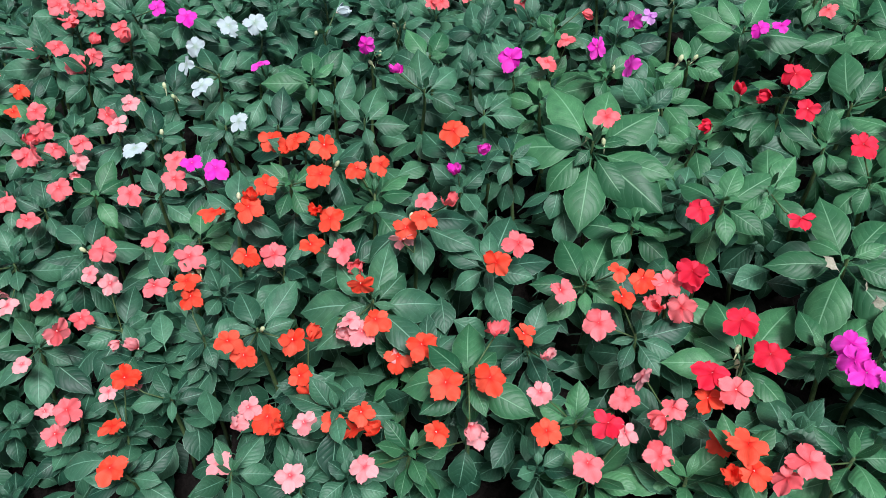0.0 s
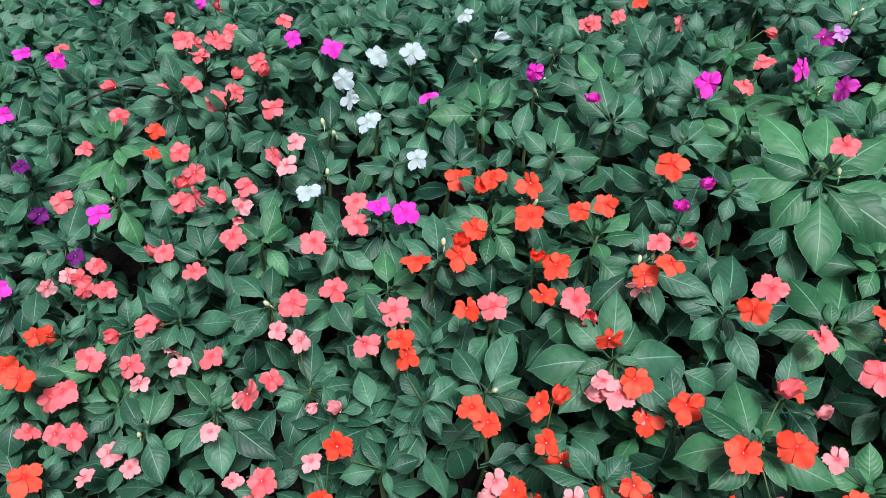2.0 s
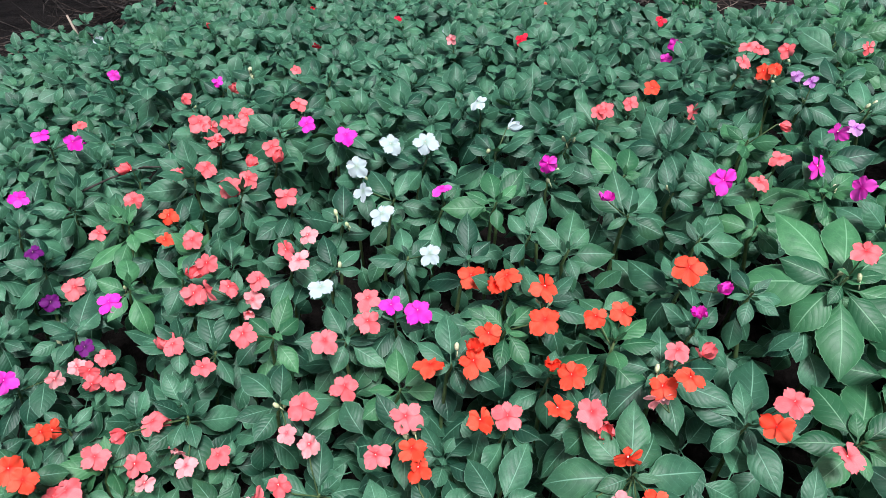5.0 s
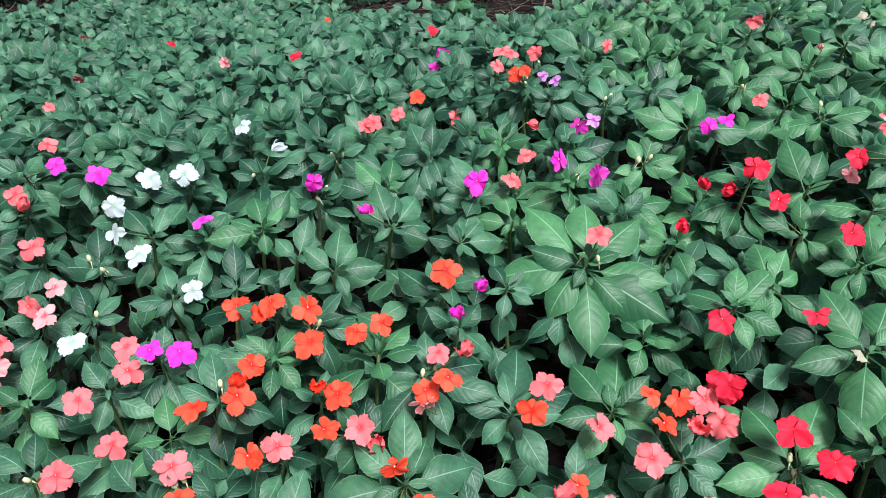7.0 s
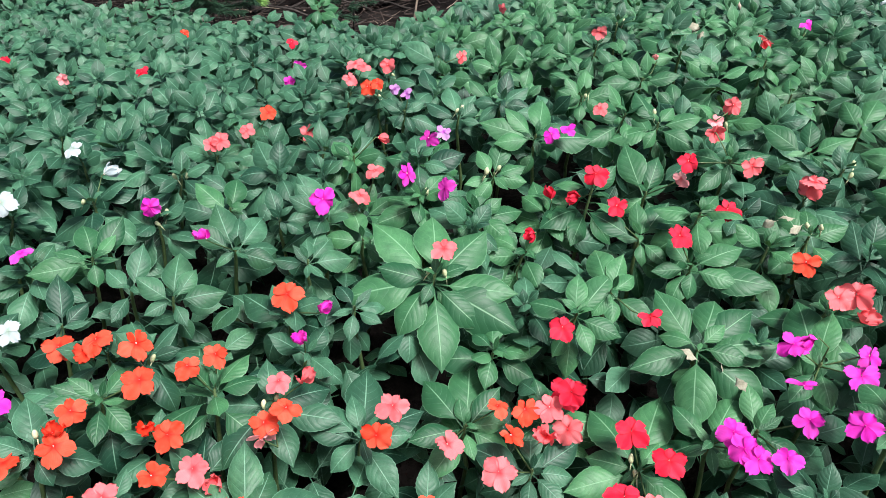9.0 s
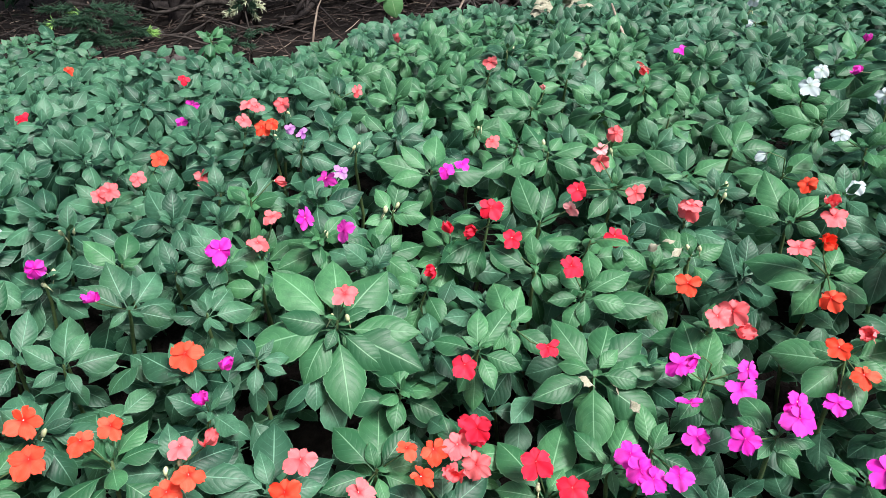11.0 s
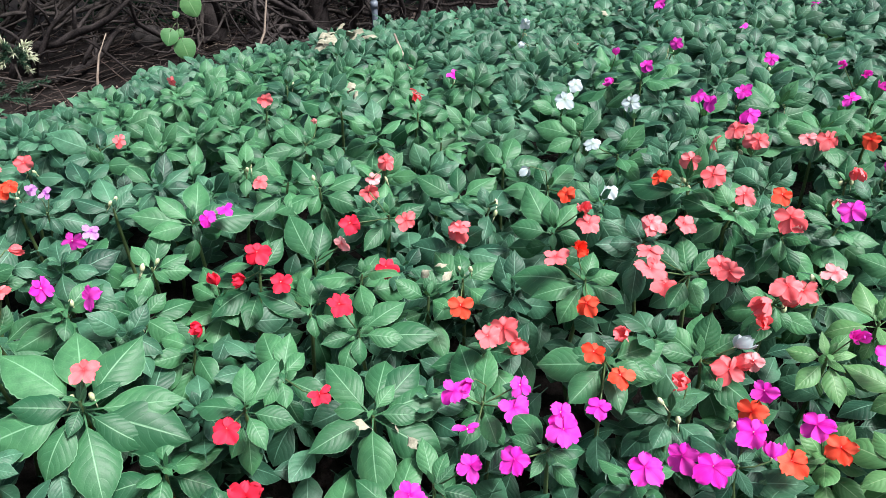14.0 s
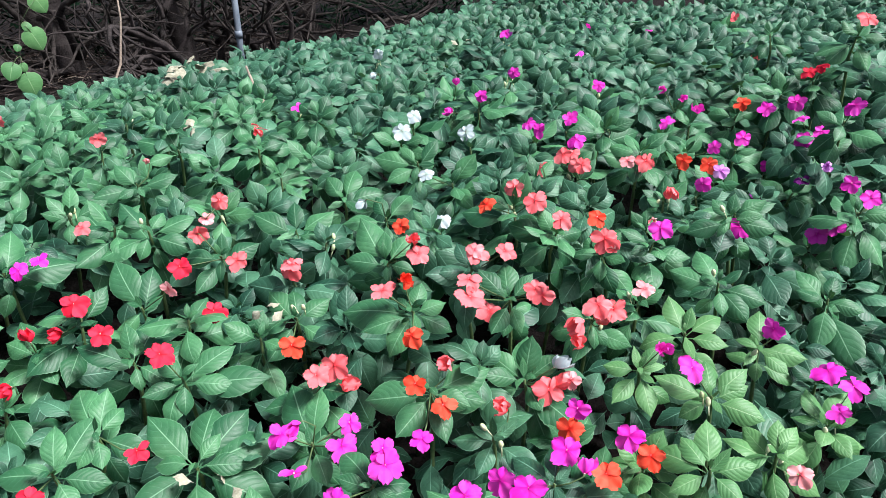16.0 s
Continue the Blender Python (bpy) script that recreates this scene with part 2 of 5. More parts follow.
def tube(points, radii, sides=6):
    """Vertices and faces of a bent, tapering, closed tube."""
    pts = [Vector(p) for p in points]
    verts, faces = [], []
    for i, p in enumerate(pts):
        way = (pts[min(i + 1, len(pts) - 1)] - pts[max(i - 1, 0)]).normalized()
        side = way.cross(Vector((0.3, 0.2, 1)) if abs(way.z) < 0.9 else Vector((1, 0.1, 0))).normalized()
        up = side.cross(way)
        for k in range(sides):
            a = math.tau * k / sides
            verts.append(p + radii[i] * (math.cos(a) * side + math.sin(a) * up))
    for i in range(len(pts) - 1):
        for k in range(sides):
            a, b = i * sides + k, i * sides + (k + 1) % sides
            faces.append((a, b, b + sides, a + sides))
    faces.append(tuple(range(sides))[::-1])
    faces.append(tuple(range(len(verts) - sides, len(verts))))
    return verts, faces


def join(pieces):
    """Several (vertices, faces) as one."""
    verts, faces = [], []
    for v, f in pieces:
        k = len(verts)
        verts += list(v)
        faces += [tuple(i + k for i in q) for q in f]
    return verts, faces


def blob(centre, size, rng, rings=6, segs=8, rough=0.12):
    """A closed, uneven lump: bud, stone."""
    verts, faces = [], []
    for i in range(rings + 1):
        a = math.pi * i / rings
        for k in range(segs):
            b = math.tau * k / segs
            r = 1 + rng.uniform(-rough, rough) * (0 if i in (0, rings) else 1)
            verts.append((centre[0] + size[0] * r * math.sin(a) * math.cos(b), centre[1] + size[1] * r * math.sin(a) * math.sin(b), centre[2] + size[2] * r * math.cos(a)))
    for i in range(rings):
        for k in range(segs):
            a, b = i * segs + k, i * segs + (k + 1) % segs
            faces.append((a, a + segs, b + segs, b))
    return verts, faces


def child(name, me, parent, m, label=""):
    ob = new(name, me)
    ob.parent = parent
    ob.matrix_basis = m
    if label:
        ob["label"] = label
    return ob

# ---- the plan of the bed: shoots and blossoms ----
SHOOTS, BLOOMS = [], []


def bloom(colour, size, places):
    for p in places:
        BLOOMS.append((colour, size, Vector(p)))


SHOOTS += [(-1.163, 1.938, 0.661), (-0.957, 1.080, 0.588), (-0.930, 1.366, 0.619), (-0.927, 1.845, 0.679), (-0.926, 1.217, 0.587), (-0.831, 0.913, 0.501), (-0.812, 1.125, 0.583), (-0.785, 1.095, 0.584), (-0.781, 0.792, 0.436), (-0.766, 1.269, 0.656), (-0.733, 0.961, 0.560), (-0.696, 0.713, 0.382), (-0.692, 1.170, 0.640), (-0.686, 1.574, 0.689), (-0.630, 0.663, 0.393), (-0.628, 0.864, 0.531), (-0.621, 0.803, 0.472), (-0.598, 0.768, 0.485), (-0.590, 1.104, 0.641), (-0.561, 1.250, 0.689), (-0.533, 0.658, 0.435), (-0.499, 1.448, 0.713), (-0.494, 0.827, 0.575), (-0.440, 1.201, 0.713), (-0.428, 1.733, 0.688), (-0.419, 0.910, 0.618), (-0.410, 0.667, 0.462), (-0.406, 0.986, 0.651), (-0.391, 0.837, 0.558), (-0.343, 1.008, 0.674)]
SHOOTS += [(-0.317, 0.564, 0.439), (-0.311, 0.909, 0.643), (-0.306, 0.691, 0.543), (-0.249, 1.388, 0.708), (-0.210, 0.447, 0.457), (-0.208, 0.594, 0.532), (-0.206, 1.012, 0.678), (-0.191, 1.102, 0.707), (-0.188, 0.771, 0.617), (-0.108, 0.887, 0.666), (-0.100, 0.485, 0.517), (-0.076, 0.725, 0.638), (-0.070, 0.601, 0.574), (-0.070, 1.155, 0.707), (-0.022, 0.935, 0.682), (-0.020, 0.456, 0.487), (0.039, 0.969, 0.697), (0.041, 0.892, 0.691), (0.094, 0.795, 0.662), (0.113, 1.672, 0.736), (0.129, 0.900, 0.689), (0.152, 1.164, 0.716), (0.154, 0.483, 0.509), (0.176, 0.663, 0.555), (0.180, 1.086, 0.730), (0.197, 0.789, 0.679), (0.224, 0.581, 0.545), (0.240, 0.954, 0.708), (0.247, 0.716, 0.606), (0.251, 0.410, 0.514)]
SHOOTS += [(0.316, 0.925, 0.681), (0.323, 0.528, 0.565), (0.342, 0.692, 0.650), (0.350, 0.840, 0.657), (0.350, 0.965, 0.721), (0.374, 0.679, 0.681), (0.385, 0.393, 0.571), (0.392, 0.499, 0.606), (0.425, 0.582, 0.647), (0.427, 0.984, 0.770), (0.437, 1.126, 0.773), (0.438, 0.481, 0.614), (0.451, 0.729, 0.700), (0.463, 1.446, 0.795), (0.479, 0.671, 0.692), (0.483, 1.784, 0.749), (0.522, 0.405, 0.668), (0.532, 0.835, 0.729), (0.536, 0.726, 0.737), (0.536, 0.511, 0.657), (0.553, 1.048, 0.796), (0.575, 1.094, 0.806), (0.581, 0.967, 0.787), (0.592, 0.661, 0.709), (0.601, 0.935, 0.788), (0.624, 0.647, 0.728), (0.653, 0.344, 0.673), (0.662, 0.270, 0.655), (0.699, 0.495, 0.760), (0.734, 0.358, 0.698)]
SHOOTS += [(0.751, 0.593, 0.777), (0.757, 0.403, 0.782), (0.758, 0.787, 0.783), (0.764, 0.151, 0.662), (0.766, 0.721, 0.764), (0.786, 1.146, 0.855), (0.822, 0.258, 0.706), (0.832, 0.894, 0.811), (0.837, 1.379, 0.827), (0.844, 0.098, 0.650), (0.854, 0.177, 0.684), (0.863, 0.689, 0.785), (0.867, 0.787, 0.793), (0.867, 0.992, 0.837), (0.890, 0.232, 0.727), (0.922, 0.500, 0.821), (0.947, 0.161, 0.715), (0.955, 0.635, 0.823), (0.977, 0.723, 0.839), (1.001, 0.233, 0.757), (1.049, 1.459, 0.825), (1.065, 0.681, 0.847), (1.135, 0.120, 0.714), (1.199, 0.277, 0.785), (1.222, 0.447, 0.844), (1.242, 0.524, 0.864), (1.282, 0.394, 0.838), (1.513, 0.312, 0.909), (1.876, 0.440, 0.970)]
bloom("coral", 1.0, [(-1.041, 1.481, 0.610), (-0.840, 0.990, 0.533), (-0.800, 0.681, 0.363), (-0.796, 1.149, 0.602), (-0.787, 1.432, 0.683), (-0.761, 0.719, 0.397), (-0.758, 0.672, 0.369), (-0.757, 0.834, 0.477), (-0.744, 0.861, 0.502), (-0.725, 1.184, 0.635), (-0.725, 0.745, 0.431), (-0.711, 1.287, 0.687), (-0.693, 1.287, 0.677), (-0.669, 0.734, 0.430), (-0.669, 1.166, 0.651), (-0.660, 1.031, 0.593), (-0.655, 1.276, 0.691), (-0.643, 0.759, 0.480), (-0.643, 0.860, 0.525), (-0.643, 0.772, 0.471), (-0.640, 1.277, 0.684), (-0.632, 1.306, 0.693), (-0.621, 0.911, 0.575), (-0.617, 0.964, 0.592), (-0.614, 1.107, 0.647), (-0.589, 0.815, 0.523), (-0.588, 1.541, 0.705), (-0.587, 1.121, 0.654), (-0.564, 0.894, 0.597), (-0.563, 0.746, 0.434)])
bloom("coral", 1.0, [(-0.561, 1.190, 0.679), (-0.541, 1.328, 0.705), (-0.526, 0.814, 0.579), (-0.522, 0.898, 0.607), (-0.513, 1.062, 0.651), (-0.492, 0.577, 0.348), (-0.486, 0.921, 0.639), (-0.468, 0.584, 0.387), (-0.463, 0.668, 0.469), (-0.436, 0.722, 0.543), (-0.417, 0.794, 0.584), (-0.399, 0.797, 0.507), (-0.368, 0.852, 0.607), (-0.342, 0.646, 0.543), (-0.312, 0.696, 0.552), (-0.198, 0.678, 0.571), (-0.110, 0.664, 0.590), (-0.019, 1.223, 0.723), (-0.011, 0.717, 0.631), (-0.002, 1.253, 0.716), (0.043, 1.271, 0.722), (0.100, 0.664, 0.605), (0.150, 0.630, 0.561), (0.156, 0.977, 0.710), (0.157, 0.421, 0.512), (0.185, 0.993, 0.737), (0.187, 0.575, 0.559), (0.204, 0.486, 0.534), (0.229, 0.428, 0.516), (0.231, 1.299, 0.783)])
bloom("coral", 1.0, [(0.255, 0.486, 0.523), (0.258, 1.351, 0.795), (0.260, 1.305, 0.801), (0.269, 0.618, 0.586), (0.307, 1.310, 0.799), (0.308, 0.477, 0.560), (0.351, 0.395, 0.552), (0.477, 1.371, 0.786), (0.546, 0.988, 0.789), (0.587, 0.550, 0.700), (0.618, 0.551, 0.697), (0.643, 0.763, 0.767), (0.680, 0.694, 0.765), (0.709, 0.885, 0.807), (0.721, 0.426, 0.787), (0.734, 1.288, 0.830), (0.735, 0.438, 0.801), (0.743, 0.328, 0.690), (0.768, 0.356, 0.793), (0.773, 0.434, 0.744), (0.778, 0.373, 0.791), (0.780, 0.555, 0.785), (0.797, 0.473, 0.803), (0.820, 0.444, 0.806), (0.830, 0.315, 0.768), (0.909, 0.415, 0.829), (0.932, 0.470, 0.836), (0.944, 0.511, 0.844), (0.944, 0.366, 0.802), (1.106, 0.490, 0.840)])
bloom("coral", 1.0, [(1.112, 0.502, 0.837), (1.139, 0.542, 0.840), (1.159, 0.537, 0.838), (1.204, 0.427, 0.835), (1.570, 0.210, 1.039), (2.001, 0.562, 0.988), (2.009, 0.494, 0.899)])
bloom("coral", 0.62, [(-0.935, 2.042, 0.686), (-0.837, 1.091, 0.571), (-0.827, 1.227, 0.620), (-0.686, 1.412, 0.701), (-0.670, 1.227, 0.676), (-0.663, 1.238, 0.666), (-0.585, 1.125, 0.672), (-0.552, 1.171, 0.658), (-0.368, 0.829, 0.588), (0.067, 0.535, 0.575), (0.136, 1.221, 0.725), (0.219, 1.092, 0.748), (0.259, 0.599, 0.562), (0.633, 0.831, 0.792), (0.679, 0.422, 0.722), (0.686, 0.347, 0.688), (0.689, 0.535, 0.774), (0.714, 1.678, 0.809), (0.788, 0.571, 0.796), (0.801, 0.318, 0.726), (0.807, 0.321, 0.756), (0.844, 0.303, 0.761), (0.910, 1.051, 0.850), (0.927, 1.063, 0.848), (1.047, 0.530, 0.843), (1.172, 0.370, 0.810)])
bloom("orange", 1.0, [(-0.807, 0.794, 0.429), (-0.803, 0.698, 0.461), (-0.794, 0.758, 0.462), (-0.778, 0.684, 0.458), (-0.730, 0.570, 0.414), (-0.719, 1.099, 0.599), (-0.714, 1.054, 0.579), (-0.394, 0.552, 0.394), (-0.372, 0.574, 0.458), (-0.364, 0.480, 0.410), (-0.303, 0.652, 0.547), (-0.296, 0.636, 0.536), (-0.235, 0.867, 0.632), (-0.235, 0.723, 0.611), (-0.229, 0.665, 0.577), (-0.226, 0.549, 0.545), (-0.217, 0.751, 0.628), (-0.210, 0.546, 0.527), (-0.191, 0.839, 0.650), (-0.184, 0.510, 0.467), (-0.158, 0.562, 0.537), (-0.150, 0.773, 0.631), (-0.150, 0.542, 0.500), (-0.149, 0.806, 0.656), (-0.148, 0.660, 0.599), (-0.104, 0.480, 0.497), (-0.099, 0.744, 0.657), (-0.074, 0.487, 0.504), (-0.069, 0.747, 0.662), (-0.063, 0.568, 0.564)])
bloom("orange", 1.0, [(-0.040, 0.574, 0.502), (-0.035, 0.679, 0.613), (-0.012, 0.669, 0.634), (-0.011, 0.555, 0.541), (0.001, 2.272, 0.680), (0.007, 0.448, 0.521), (0.016, 0.482, 0.557), (0.021, 0.813, 0.677), (0.061, 0.480, 0.567), (0.073, 0.637, 0.596), (0.086, 1.300, 0.738), (0.103, 0.574, 0.542), (0.120, 0.457, 0.516), (0.219, 0.647, 0.579), (0.243, 0.627, 0.584), (0.254, 1.264, 0.777), (0.271, 1.257, 0.783), (0.288, 0.486, 0.537), (0.289, 0.437, 0.527), (0.297, 0.407, 0.562), (0.299, 0.389, 0.547), (0.610, 0.619, 0.703), (0.615, 0.420, 0.728), (0.632, 0.396, 0.702), (0.710, 0.234, 0.640), (0.717, 0.284, 0.670), (0.759, 0.205, 0.646), (0.841, 0.638, 0.786), (0.894, 0.524, 0.828), (0.962, 0.389, 0.821)])
bloom("orange", 1.0, [(1.252, 0.382, 0.833), (1.280, 0.349, 0.826), (1.513, 0.375, 0.883)])
bloom("orange", 0.62, [(-0.283, 0.733, 0.596), (-0.149, 0.717, 0.611), (-0.083, 0.609, 0.583), (0.668, 0.470, 0.745), (0.715, 0.523, 0.782), (1.528, 1.154, 0.847)])
bloom("red", 1.0, [(-0.410, 2.015, 0.700), (-0.111, 1.667, 0.733), (0.179, 0.451, 0.536), (0.221, 1.787, 0.743), (0.290, 0.497, 0.562), (0.292, 0.611, 0.607), (0.296, 0.627, 0.594), (0.303, 0.660, 0.659), (0.332, 0.551, 0.588), (0.347, 0.505, 0.583), (0.406, 0.637, 0.663), (0.463, 0.859, 0.744), (0.464, 0.806, 0.719), (0.479, 0.695, 0.726), (0.571, 0.719, 0.735), (1.547, 0.279, 0.945), (1.551, 0.262, 0.955)])
bloom("red", 0.62, [(-0.749, 2.572, 0.615), (-0.590, 1.794, 0.690), (0.368, 0.850, 0.674), (0.412, 0.887, 0.701), (0.444, 0.865, 0.709), (0.600, 0.836, 0.752)])
bloom("magenta", 1.0, [(-1.059, 1.711, 0.649), (-1.001, 1.277, 0.668), (-0.992, 1.383, 0.599), (-0.983, 1.139, 0.611), (-0.943, 1.273, 0.657), (-0.888, 0.845, 0.473), (-0.767, 0.947, 0.535), (-0.767, 1.573, 0.673), (-0.510, 1.240, 0.700), (-0.431, 1.165, 0.709), (-0.336, 0.824, 0.616), (-0.302, 0.817, 0.613), (-0.274, 1.009, 0.687), (0.101, 0.961, 0.721), (0.158, 1.487, 0.736), (0.407, 0.470, 0.610), (0.413, 0.457, 0.607), (0.415, 0.494, 0.609), (0.432, 0.441, 0.616), (0.465, 0.454, 0.643), (0.489, 0.417, 0.660), (0.519, 0.535, 0.664), (0.542, 0.399, 0.679), (0.553, 0.475, 0.657), (0.576, 0.323, 0.658), (0.582, 0.493, 0.662), (0.593, 0.393, 0.682), (0.610, 0.303, 0.664), (0.615, 0.274, 0.667), (0.674, 0.265, 0.680)])
bloom("magenta", 1.0, [(0.719, 0.278, 0.700), (0.760, 0.232, 0.659), (0.853, 0.203, 0.713), (0.926, 0.054, 0.675), (0.969, 0.052, 0.688), (0.989, 0.082, 0.686), (0.995, 0.152, 0.717), (1.146, 0.594, 0.872), (1.154, 0.620, 0.877), (1.166, 0.730, 0.910), (1.168, 0.255, 0.774), (1.187, 0.545, 0.855), (1.216, 0.575, 0.882), (1.225, 0.337, 0.809), (1.245, 0.109, 0.830), (1.281, 0.146, 0.762), (1.285, 0.141, 0.834), (1.292, 0.171, 0.742), (1.327, 0.358, 0.843), (1.338, 0.448, 0.870), (1.360, 0.787, 0.918), (1.386, 0.174, 0.927), (1.390, 0.332, 0.850), (1.475, 0.304, 0.785), (1.494, 0.325, 0.883), (1.506, 0.232, 0.853), (1.655, 0.796, 0.920)])
bloom("magenta", 0.62, [(-0.119, 1.063, 0.702), (-0.056, 0.922, 0.710), (0.026, 0.764, 0.641), (0.054, 0.798, 0.653), (0.195, 1.564, 0.745), (0.224, 0.971, 0.736), (0.268, 0.931, 0.723), (0.294, 1.069, 0.746), (0.502, 0.498, 0.641), (0.540, 0.527, 0.672), (0.553, 0.413, 0.686), (0.674, 0.243, 0.660), (0.856, 0.243, 0.719), (1.028, 0.324, 0.800), (1.166, 0.794, 0.869), (1.245, 0.846, 0.901), (1.392, 0.612, 0.907), (1.429, 0.432, 0.872), (1.479, 0.252, 0.841), (1.480, 0.480, 0.884), (1.484, 0.264, 0.874), (1.499, 0.526, 0.893), (1.507, 0.282, 0.898), (2.053, 0.988, 0.929), (2.106, 0.817, 0.925)])
bloom("white", 1.0, [(-1.379, 2.303, 0.582), (-0.432, 0.869, 0.613), (-0.412, 1.126, 0.671), (-0.358, 1.148, 0.699), (-0.301, 1.107, 0.719), (-0.289, 0.909, 0.640), (-0.280, 1.902, 0.697), (0.890, 0.600, 0.788), (0.930, 0.662, 0.836), (1.003, 0.776, 0.871), (1.067, 0.804, 0.881), (1.078, 0.697, 0.866)])
bloom("white", 0.62, [(-0.386, 1.008, 0.686), (-0.358, 0.975, 0.665), (-0.216, 1.238, 0.736), (-0.174, 1.141, 0.726), (0.762, 0.334, 0.707), (0.851, 0.717, 0.804), (1.395, 1.201, 0.865), (1.497, 1.292, 0.894)])
bloom("pink", 1.0, [(-0.792, 0.864, 0.482), (-0.703, 0.618, 0.349), (-0.693, 0.665, 0.340), (-0.531, 0.623, 0.428), (-0.513, 0.602, 0.362), (-0.502, 0.662, 0.443), (-0.459, 0.944, 0.649), (-0.456, 0.709, 0.511), (-0.406, 0.586, 0.420), (-0.228, 0.463, 0.448), (-0.204, 0.512, 0.480), (-0.143, 0.432, 0.469), (-0.133, 0.476, 0.500), (-0.092, 0.572, 0.558), (0.116, 0.498, 0.529), (0.197, 0.450, 0.523), (0.764, 0.311, 0.699), (0.797, 0.476, 0.806), (0.839, 0.069, 0.639), (0.921, 0.295, 0.758), (1.186, 0.450, 0.835)])
bloom("pink", 0.62, [(-0.609, 0.735, 0.451), (-0.532, 0.890, 0.579), (-0.403, 0.639, 0.457), (-0.266, 1.722, 0.720), (-0.063, 0.424, 0.495), (0.042, 0.459, 0.521), (0.234, 0.531, 0.520), (0.559, 0.798, 0.748), (0.712, 1.079, 0.828), (1.110, 0.367, 0.778)])
bloom("purple", 1.0, [(-0.916, 1.033, 0.569), (-0.870, 0.969, 0.520), (-0.783, 0.884, 0.501), (1.345, 0.280, 0.766), (1.368, 0.223, 0.800), (1.806, 1.093, 0.925)])
bloom("lilac", 1.0, [(0.291, 1.221, 0.781), (0.304, 1.196, 0.779), (0.323, 1.077, 0.749), (1.283, 0.329, 0.817)])
bloom("lilac", 0.62, [(1.381, 0.193, 0.829)])

SHOOTS += [(0.36, 2.12, 0.765), (0.40, 2.10, 0.71)]
WHORLS = []


def whorl(tip, leaves):
    """A shoot whose leaves are known one by one: how far each point lies to the right of the tip and above it, in metres."""
    WHORLS.append((Vector(tip), leaves))


whorl((0.198, 0.790, 0.681), [(-0.066, 0.097), (0.014, 0.101), (0.071, 0.072), (-0.068, 0.019), (-0.113, -0.005), (-0.061, -0.058), (0.002, -0.111), (0.047, -0.07), (0.097, -0.068), (0.1, -0.027), (-0.015, -0.033), (0.021, -0.003), (0.042, 0.019), (0.006, 0.031)])
whorl((-0.190, 0.768, 0.627), [(0.041, 0.029), (0.011, 0.018), (0.023, -0.013), (-0.021, -0.044), (0.014, -0.047), (-0.021, 0.036), (-0.049, 0.017), (-0.038, 0.035)])
whorl((0.065, 0.666, 0.576), [(0.026, 0.087), (-0.002, 0.052), (-0.061, 0.025), (-0.041, -0.028), (0.003, -0.034), (0.028, -0.068), (0.056, -0.006), (0.075, 0.025), (-0.041, 0.052)])
whorl((-0.022, 0.707, 0.617), [(0.007, 0.055), (0.069, 0.008), (-0.061, 0.024), (-0.069, -0.041), (0.01, -0.067), (-0.024, -0.019), (0.068, -0.039)])
whorl((0.184, 0.654, 0.561), [(-0.044, 0.067), (0.02, 0.09), (0.049, 0.044), (-0.066, -0.009), (-0.006, 0.036), (-0.043, -0.057), (0.005, -0.039), (0.052, -0.03), (0.048, -0.0), (0.026, 0.003)])
whorl((0.232, 0.579, 0.545), [(0.001, 0.058), (0.058, 0.036), (-0.067, 0.029), (0.017, 0.025), (0.048, -0.003), (-0.025, -0.016), (0.034, -0.035), (-0.009, -0.042)])
whorl((0.334, 0.528, 0.559), [(-0.049, 0.074), (0.023, 0.097), (0.019, 0.037), (0.064, 0.051), (-0.057, 0.008), (-0.02, -0.016), (0.038, -0.035), (-0.076, -0.031), (0.057, -0.026)])
whorl((0.435, 0.581, 0.659), [(-0.055, 0.067), (0.022, 0.078), (0.058, 0.06), (0.084, 0.028), (0.055, -0.004), (-0.058, -0.03), (-0.044, 0.018), (-0.003, -0.088), (0.025, 0.033), (0.073, -0.056), (-0.071, -0.034)])
whorl((0.399, 0.502, 0.596), [(0.022, 0.068), (-0.019, 0.019), (-0.041, 0.039), (-0.027, -0.016), (0.004, -0.033), (0.033, 0.001)])
whorl((0.441, 0.487, 0.613), [(-0.011, 0.054), (0.011, 0.038), (-0.028, -0.034), (0.048, -0.013), (0.024, 0.022), (0.012, -0.034)])
whorl((0.535, 0.508, 0.658), [(-0.033, 0.083), (-0.0, 0.071), (0.031, 0.012), (-0.01, 0.025), (0.018, -0.043), (-0.021, -0.047), (-0.029, 0.02)])
whorl((0.470, 0.753, 0.702), [(-0.065, 0.037), (0.009, 0.04), (-0.005, 0.054), (0.035, 0.061), (0.038, -0.03), (-0.03, -0.003), (0.007, -0.036)])
whorl((0.383, 0.683, 0.682), [(-0.021, 0.072), (0.053, -0.033), (0.033, 0.027), (-0.023, -0.03), (0.015, 0.053), (0.005, -0.038)])
whorl((0.329, 0.671, 0.670), [(0.002, 0.057), (0.046, 0.063), (-0.053, 0.02), (0.015, 0.017), (0.02, -0.045), (-0.033, -0.029), (0.051, -0.023)])
whorl((0.485, 0.670, 0.703), [(0.056, -0.012), (0.096, -0.01), (-0.045, -0.012), (0.002, -0.041), (0.057, 0.043), (-0.026, -0.046), (-0.029, 0.038)])
whorl((0.639, 0.646, 0.723), [(-0.042, 0.046), (-0.003, 0.052), (0.041, 0.031), (-0.065, -0.001), (-0.034, -0.053), (0.041, -0.035)])
